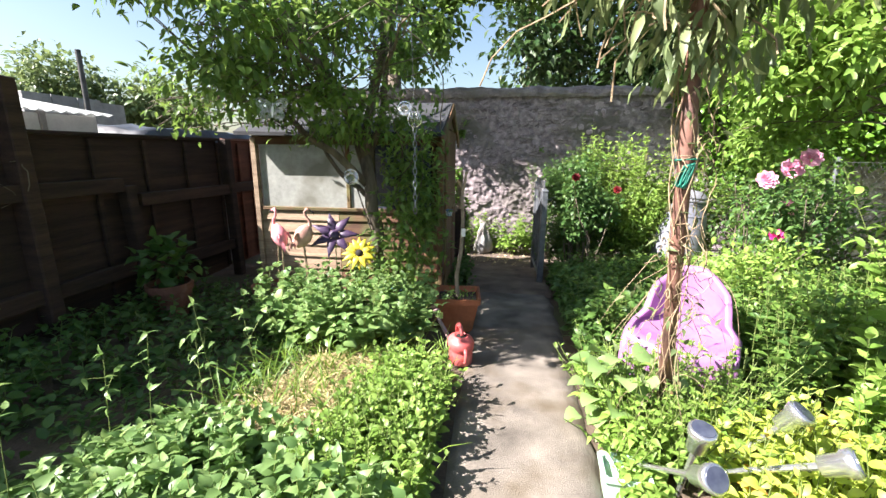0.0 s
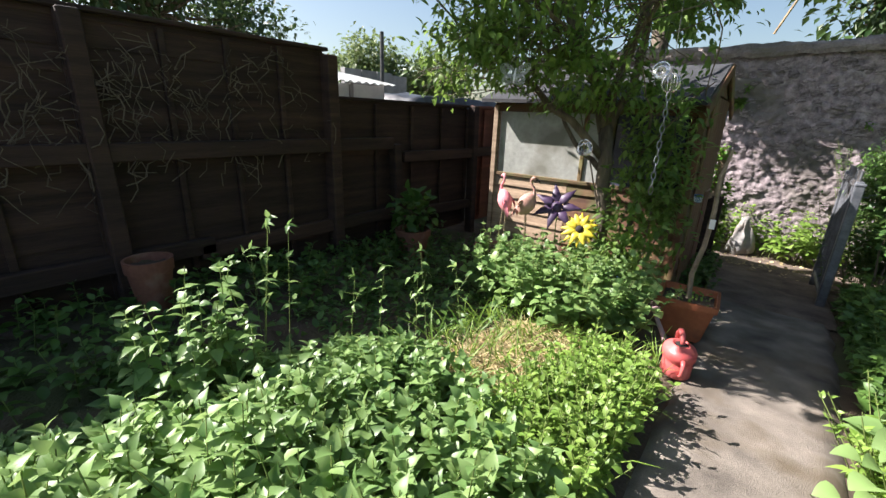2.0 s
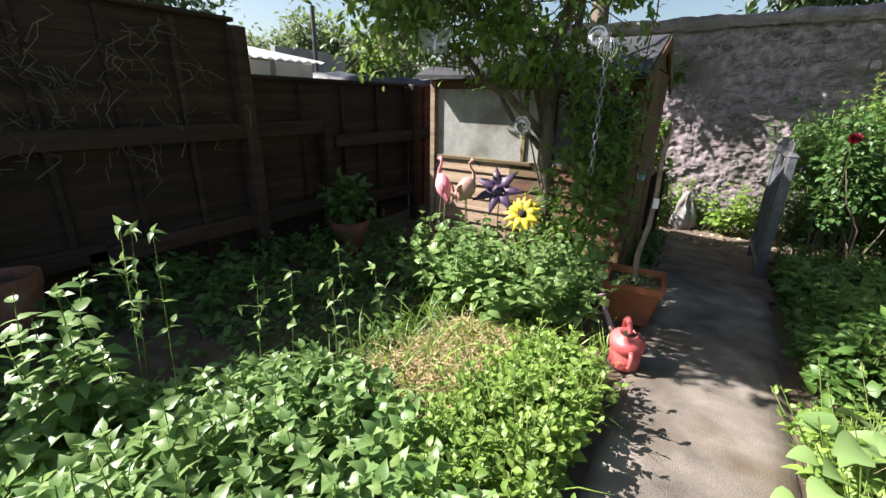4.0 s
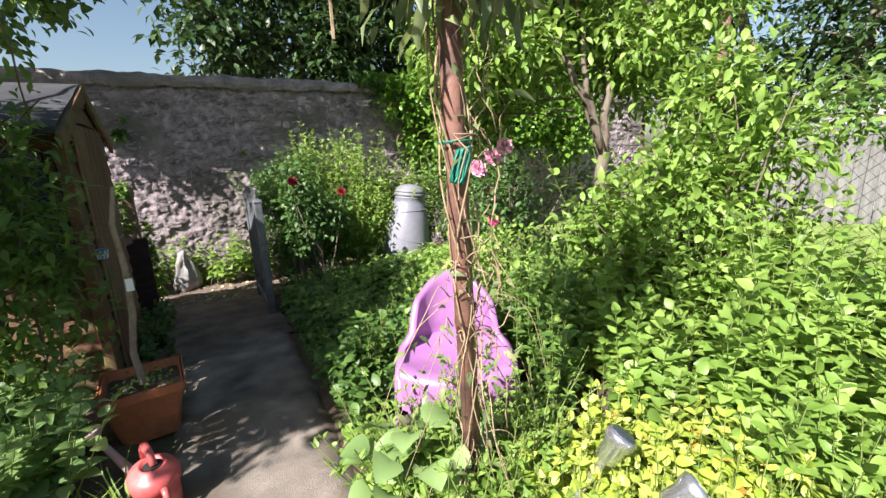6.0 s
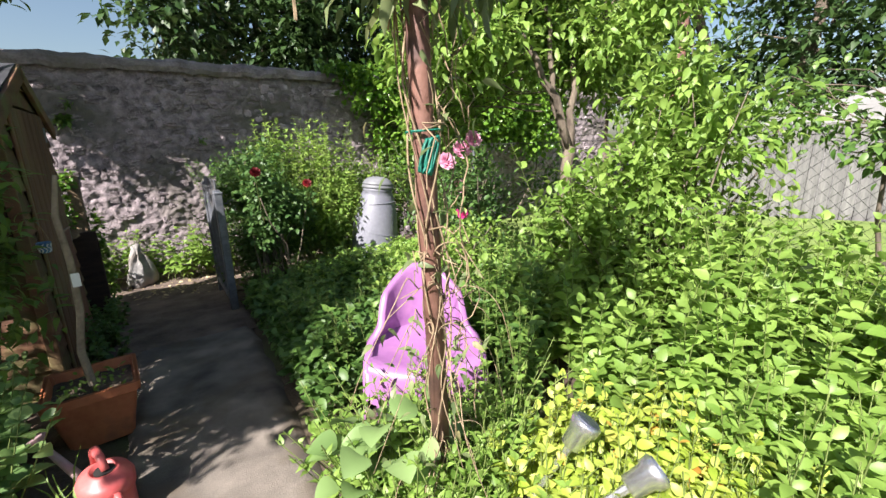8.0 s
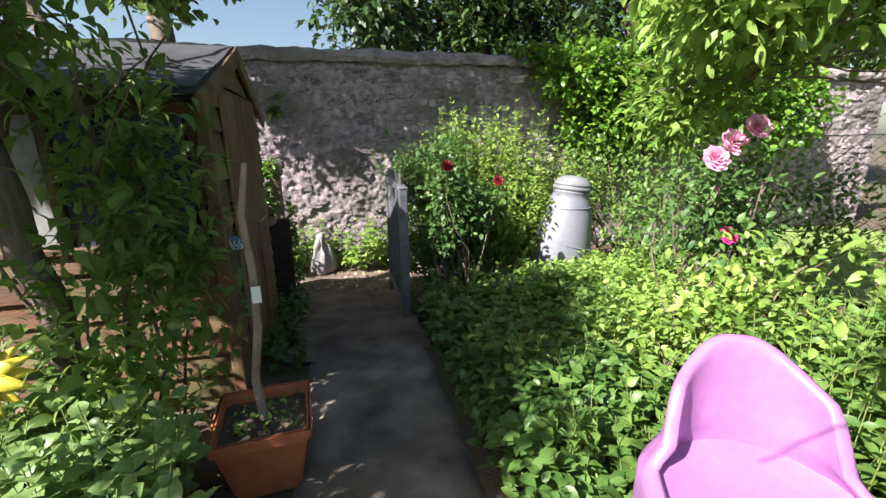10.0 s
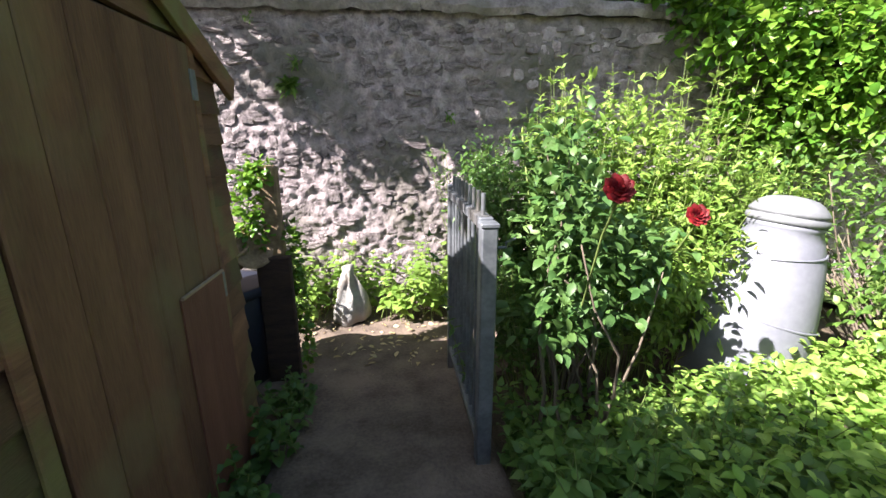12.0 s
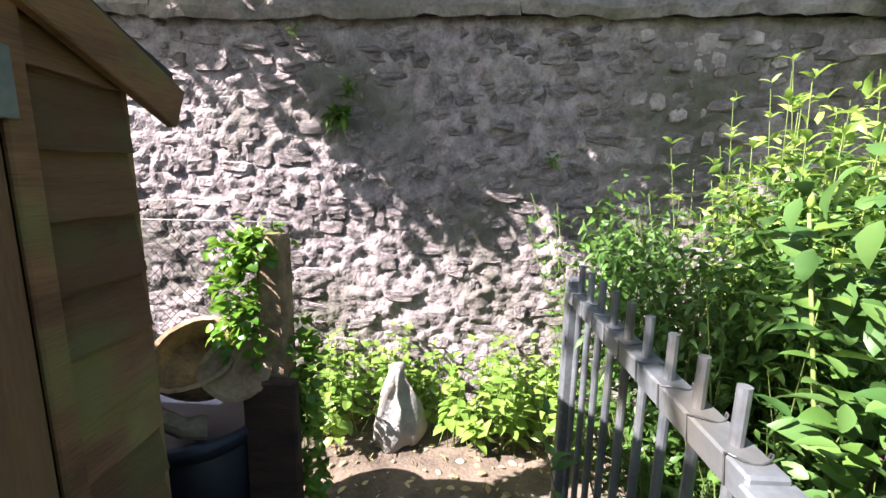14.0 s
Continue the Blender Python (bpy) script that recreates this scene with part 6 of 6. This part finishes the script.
shrub("tall_shrub", "tall yellow-green leafy shrub catching the sun", [(2.75, 3.0, 1.25, 0.42, 0.4, 0.45), (3.05, 2.75, 1.6, 0.35, 0.4, 0.35), (2.45, 3.25, 1.05, 0.4, 0.35, 0.4), (3.4, 3.1, 1.35, 0.35, 0.3, 0.4), (2.95, 2.9, 1.95, 0.22, 0.22, 0.22), (3.3, 3.3, 1.75, 0.3, 0.3, 0.35)], 4600, 0.085, 0.55, M_HERB, "oval", (2.9, 3.0), 40, 0.1, 4)

shrub("blue_green_shrub", "dense blue-green bush beside the compost bin", [(2.85, 5.75, 0.75, 0.4, 0.4, 0.45), (3.35, 5.4, 0.85, 0.5, 0.5, 0.5), (2.75, 5.25, 0.45, 0.4, 0.35, 0.35), (3.6, 6.3, 1.1, 0.5, 0.5, 0.6), (2.9, 6.6, 1.0, 0.4, 0.35, 0.6), (3.7, 4.7, 0.9, 0.35, 0.5, 0.6)], 5200, 0.06, 0.6, M_SHRUB, "oval", (3.1, 5.8), 50, 0.1, 4)

# ---- beds ----
bed("nettle_bed", [(-1.85, 0.75), (-0.42, 0.65), (-0.36, 1.75), (-0.75, 2.1), (-1.2, 2.2), (-1.6, 2.1), (-1.85, 1.6)], 560, 0.46, 7, 0.085, 0.80, M_NETTLE, "pointed", "thick sunlit nettles and broad weeds", mound=lambda x, y: (0.72 + 0.45 * np.clip(1.7 - y, -0.6, 0.6)) * np.clip((x + 2.05) / 0.9, 0.35, 1.0), spread=1.0, lean=0.2, droop=-0.05)
bed("tall_nettle", [(-1.85, 1.2), (-1.5, 1.3), (-1.45, 1.7), (-1.8, 1.7)], 16, 0.62, 8, 0.085, 0.75, M_NETTLE, "pointed", "few tall leafy nettle stems in the sun", lean=0.1, first=0.35, droop=0.3)
bed("herb_edging", [(-0.72, 1.9), (-0.30, 1.8), (-0.30, 2.75), (-0.45, 2.9), (-0.62, 2.95)], 480, 0.26, 5, 0.055, 0.72, M_HERB, "oval", "bright low herbs along the path edge", lean=0.25, first=0.1)
carpet("clover_mat", [(-0.78, 1.9), (-0.28, 1.8), (-0.28, 2.8), (-0.6, 3.1)], 2700, 0.13, 0.04, 0.75, M_HERB, "oval", "low bright leaf mat beside the path")
bed("bean_plants", [(-1.72, 3.25), (-1.1, 3.05), (-0.55, 3.3), (-0.5, 3.75), (-1.2, 4.0), (-1.75, 3.85)], 210, 0.50, 6, 0.075, 0.9, M_NETTLE, "broad", "leafy clump of heart-shaped leaves below the ornaments", lean=0.22, droop=0.12)
# Weeds under the fence: darker leaf colour stands for part of the shade.
bed("shade_weeds", [(-3.1, -0.3), (-2.0, 0.0), (-2.05, 2.2), (-1.7, 2.7), (-1.8, 4.4), (-3.1, 4.5)], 210, 0.24, 5, 0.08, 0.7, M_SHADEDHERB, "oval", "dim weeds in the shade of the fence", lean=0.2)
carpet("shade_mat", [(-3.1, -0.5), (-1.4, 0.6), (-1.3, 4.5), (-3.1, 4.6)], 1700, 0.14, 0.06, 0.7, M_SHADEDHERB, "oval", "dark ground weeds under the fence")
carpet("rough_lawn", [(-2.2, 2.0), (-1.15, 2.2), (-1.2, 3.3), (-1.9, 3.5), (-2.3, 3.0)], 1600, 0.07, 0.05, 0.3, M_SHADEDHERB, "narrow", "short rough grass and weeds in half shade")
carpet("dark_edging", [(0.46, 3.05), (1.25, 3.3), (1.9, 4.3), (1.9, 5.3), (0.60, 5.5), (0.53, 4.3)], 9500, 0.34, 0.06, 0.72, M_SHADEDHERB, "oval", "dark-green ground cover edging the path", lump=0.6)
bed("avens_plants", [(0.62, 3.2), (1.2, 3.3), (1.7, 4.6), (1.6, 5.3), (0.68, 5.3)], 340, 0.46, 5, 0.085, 0.75, M_SHRUB, "pointed", "taller shade weeds beside the path", lean=0.2)
carpet("gate_weeds", [(0.60, 4.5), (1.5, 4.5), (1.6, 5.65), (0.60, 5.75)], 3600, 0.42, 0.06, 0.72, M_SHRUB, "pointed", "green weeds crowding the foot of the gate and rose")
carpet("edge_mat", [(0.37, 1.4), (0.55, 1.4), (0.62, 3.15), (0.44, 3.15)], 1500, 0.14, 0.045, 0.72, M_HERB, "oval", "small weeds creeping over the path edge")
carpet("sunny_mat", [(1.0, 4.8), (1.9, 4.2), (3.4, 4.6), (3.4, 5.9), (1.0, 5.6)], 11000, 0.46, 0.052, 0.68, M_SUNNY, "oval", "ground weeds before the compost bin, leaves coloured as if sunlit")
bed("gold_bed", [(0.70, 1.55), (1.35, 1.5), (1.5, 2.1), (1.2, 2.45), (0.75, 2.35)], 300, 0.34, 5, 0.062, 0.7, M_GOLD, "oval", "yellow-leaved mound around the solar lights", lean=0.2)
bed("pole_foot_weeds", [(0.42, 2.2), (0.72, 2.15), (1.1, 2.5), (1.0, 2.72), (0.6, 2.78), (0.45, 2.7)], 330, 0.40, 5, 0.055, 0.6, M_HERB, "pointed", "straggling weeds at the foot of the pole", lean=0.3)
bed("tall_bed", [(1.25, 2.15), (1.75, 1.1), (3.2, 0.9), (3.6, 2.2), (3.5, 3.6), (2.3, 3.7), (1.6, 3.1)], 500, 0.98, 11, 0.092, 0.80, M_HERB, "oval", "dense stand of tall sunlit leafy stems", mound=lambda x, y: np.clip(0.55 + 0.40 * (x - 1.2), 0.5, 1.05) * np.where((y < 2.35) & (x > 2.1), 0.72, 1.0) * (0.9 + 0.55 * np.sin(5.1 * x + 2.0 * np.sin(3.3 * y)) * np.sin(4.3 * y + 1.7 * x) * 0.6), lean=0.16, first=0.12, droop=-0.12)
bed("front_bed", [(0.95, 0.8), (1.8, 0.6), (1.9, 1.3), (1.4, 2.0), (1.0, 1.5)], 240, 0.50, 7, 0.08, 0.62, M_HERB, "oval", "bright leafy stems at the bed's front", lean=0.15)
bed("back_bed", [(1.3, 2.6), (2.3, 3.3), (2.4, 4.0), (1.6, 3.6), (1.2, 3.2)], 220, 0.62, 8, 0.075, 0.6, M_SHRUB, "oval", "mid-green weeds behind the chair", lean=0.15)
bed("wallfoot_plants", [(-0.72, 7.1), (-0.46, 7.12), (-0.42, 7.36), (-0.06, 7.36), (-0.02, 7.2), (0.7, 7.05), (0.85, 7.5), (-0.75, 7.52)], 110, 0.62, 6, 0.095, 0.72, M_HERB, "oval", "raspberry-like plants at the foot of the wall", lean=0.18, droop=0.25)
bed("shed_foot_weeds", [(-0.50, 4.7), (-0.30, 4.75), (-0.32, 6.2), (-0.48, 6.2)], 60, 0.24, 4, 0.06, 0.75, M_SHADEDHERB, "broad", "small weeds along the shed foot", lean=0.3)

# broad veined leaves near the pole
th = thing("rhubarb_plant", "clump of broad pale-veined leaves beside the path", "plant")
P, D, L = [], [], []
for k in range(80):
    a = RNG.uniform(0, 2 * np.pi)
    r = RNG.uniform(0.02, 0.19)
    P.append((0.50 + r * math.cos(a), 2.50 + r * math.sin(a) * 0.9, gz(2.5) + RNG.uniform(0.10, 0.40)))
    D.append((math.cos(a), math.sin(a), RNG.normal(0.05, 0.2)))
    L.append(RNG.uniform(0.055, 0.095))
new("leaves", leaves("leaves", P, D, L, 1.05, M_SQUASH, "broad", 0.3)).parent = th
new("stalk", sticks("stalk", [(0.50, 2.5, gz(2.5))] * 80, P, 0.004, M_STEM)).parent = th

# flowering weed spikes rising over the nettles
sp = thing("seed_stalks", "tall thin weed stalks with small seed heads", "weeds", kind="stuff")
A, B, hp, hd = [], [], [], []
for x, y, h in ((-1.62, 1.62, 0.95), (-1.70, 1.66, 0.86), (-1.55, 1.70, 0.9), (-1.86, 1.75, 0.66), (-1.42, 2.1, 0.62), (-1.2, 2.25, 0.66), (-1.25, 2.2, 0.58), (-1.02, 2.3, 0.68), (-1.5, 2.0, 0.55)):
    p = np.array([x, y, gz(y)])
    q = p + (RNG.normal(0, 0.06), RNG.normal(0, 0.06), h * 0.85)
    A.append(p), B.append(q)
    hp += [q] * 4
    hd += list(RNG.normal(0, 1, (4, 3)))
    for f in (0.55, 0.68, 0.8):
        c = p + (q - p) * f
        w = RNG.normal(0, 1, 3) * (0.045, 0.045, 0.03) + (0, 0, 0.06)
        A.append(c), B.append(c + w)
        hp += [c + w, c, c]
        hd += list(RNG.normal(0, 1, (3, 3)))
new("stalks", sticks("stalks", A, B, 0.0022, M_STEM)).parent = sp
new("leaves", leaves("leaves", hp, hd, 0.045, 0.5, M_NETTLE, "pointed")).parent = sp

# dry grass patch and green blades
g = within(5200, [(-1.25, 2.25), (-0.8, 2.15), (-0.58, 2.8), (-0.72, 3.3), (-1.15, 3.1)])
a = RNG.uniform(0, 2 * np.pi, len(g))
tagged(new("straw_patch", leaves("straw_patch", np.c_[g, gza(g[:, 1]) + RNG.uniform(0, 0.03, len(g))], np.c_[np.cos(a), np.sin(a), RNG.uniform(0.0, 0.5, len(g))], RNG.uniform(0.06, 0.14, len(g)), 0.05, M_STRAW, "blade")), "flattened dry straw-coloured grass patch", "grass", kind="stuff")
g = within(900, [(-1.35, 2.2), (-0.3, 2.0), (-0.3, 3.2), (-1.0, 3.6), (-1.4, 3.2)])
a = RNG.uniform(0, 2 * np.pi, len(g))
tagged(new("grass", leaves("grass", np.c_[g, gza(g[:, 1])], np.c_[np.cos(a) * 0.6, np.sin(a) * 0.6, np.ones(len(g))], RNG.uniform(0.1, 0.26, len(g)), 0.04, M_GRASS, "blade")), "tufts of long green grass blades", "grass", kind="stuff")
g = within(260, [(-0.75, 6.3), (0.9, 6.3), (0.9, 7.5), (-0.75, 7.5)])
a = RNG.uniform(0, 2 * np.pi, len(g))
tagged(new("dead_leaves", leaves("dead_leaves", np.c_[g, np.full(len(g), 0.032)], np.c_[np.cos(a), np.sin(a), RNG.normal(0.1, 0.2, len(g))], RNG.uniform(0.02, 0.06, len(g)), 0.6, M_STRAW, "oval")), "scattered dead leaves and straw on the bare earth", "leaf litter", kind="stuff")
for x, z, s in ((-0.60, 1.86, 1.0), (-0.54, 2.02, 0.55), (-0.85, 2.34, 0.4), (0.95, 1.35, 0.6), (0.66, 1.62, 0.5)):
    n = int(60 * s)
    a = RNG.uniform(0, 2 * np.pi, n)
    tagged(new("wall_fern", leaves("wall_fern", np.tile([x, WALL_Y - 0.03, z], (n, 1)) + RNG.normal(0, 0.02, (n, 3)), np.c_[np.cos(a), -0.8 * np.ones(n), np.sin(a) * 0.7 + 0.2], 0.13 * s * RNG.uniform(0.5, 1.1, n), 0.22, M_SHRUB, "narrow")), "small fern tuft rooted in the wall joints", "fern")


# ---- stones of the wall face, last ----
def stone_mesh(w, h, deep, seed):
    """A rounded irregular lump, flat at the back."""
    rng = np.random.default_rng(seed)
    n = 11
    ang = np.linspace(0, 2 * np.pi, n, endpoint=False) + rng.uniform(-0.2, 0.2, n)
    rad = rng.uniform(0.84, 1.06, n)
    bm = bmesh.new()
    rings = []
    for k, (s, d) in enumerate(((1.04, 0.5), (0.97, -deep * 0.45), (0.80, -deep * 0.95))):
        ring = []
        for a, r in zip(ang, rad):
            sq = 1 / max(abs(math.cos(a)), abs(math.sin(a))) ** 0.75
            ring.append(bm.verts.new((0.5 * w * s * r * sq * math.cos(a), d + rng.normal(0, deep * 0.2) * (k > 0), 0.5 * h * s * r * sq * math.sin(a))))
        rings.append(ring)
    for p, q in zip(rings, rings[1:]):
        for k in range(n):
            bm.faces.new((p[k], q[k], q[(k + 1) % n], p[(k + 1) % n]))
    mid = bm.verts.new((0, -deep * 0.95, 0))
    for k in range(n):
        bm.faces.new((rings[-1][k], mid, rings[-1][(k + 1) % n]))
    bmesh.ops.recalc_face_normals(bm, faces=bm.faces)
    return bm


KINDS = [mesh_of("stone", stone_mesh(1, 1, 0.16, 100 + i), M_STONE) for i in range(24)]
rest_v, rest_f = [], []
z, made = 0.0, 0
while z < 2.36:
    row = RNG.uniform(0.05, 0.13)
    x = -3.4
    while x < 8.8:
        w = RNG.uniform(0.06, 0.15) if RNG.uniform() < 0.5 else RNG.uniform(0.13, 0.30)
        h = row * RNG.uniform(0.75, 1.05)
        if RNG.uniform() < 0.80:
            cx = x + w / 2
            cz = z + row / 2 + RNG.normal(0, 0.03) + 0.055 * noise.noise((cx * 1.6, z * 1.2, 7.0))
            h *= RNG.choice([0.75, 0.95, 1.2])
            m = pose(cx, WALL_Y + face_depth(cx, cz) + RNG.uniform(-0.004, 0.014), cz, RNG.normal(0, 5), RNG.normal(0, 6), RNG.normal(0, 5)) @ Matrix.Diagonal((w * RNG.uniform(0.85, 1.04), RNG.uniform(0.03, 0.13), h * RNG.uniform(0.75, 1.1), 1))
            me = KINDS[RNG.integers(len(KINDS))]
            if -1.25 < cx < 1.0 and 0.5 < cz and made < 300:
                ob = new("stone", me)
                ob.matrix_world = m
                ob.parent = WALL
                made += 1
            else:
                o = len(rest_v)
                rest_v += [m @ v.co for v in me.vertices]
                rest_f += [[o + i for i in p.vertices] for p in me.polygons]
        x += w
    z += row
me = bpy.data.meshes.new("stones")
me.from_pydata([tuple(v) for v in rest_v], [], rest_f)
me.materials.append(M_STONE_REST)
ob = tagged(new("stones", me), kind="stuff")
ob.parent = WALL
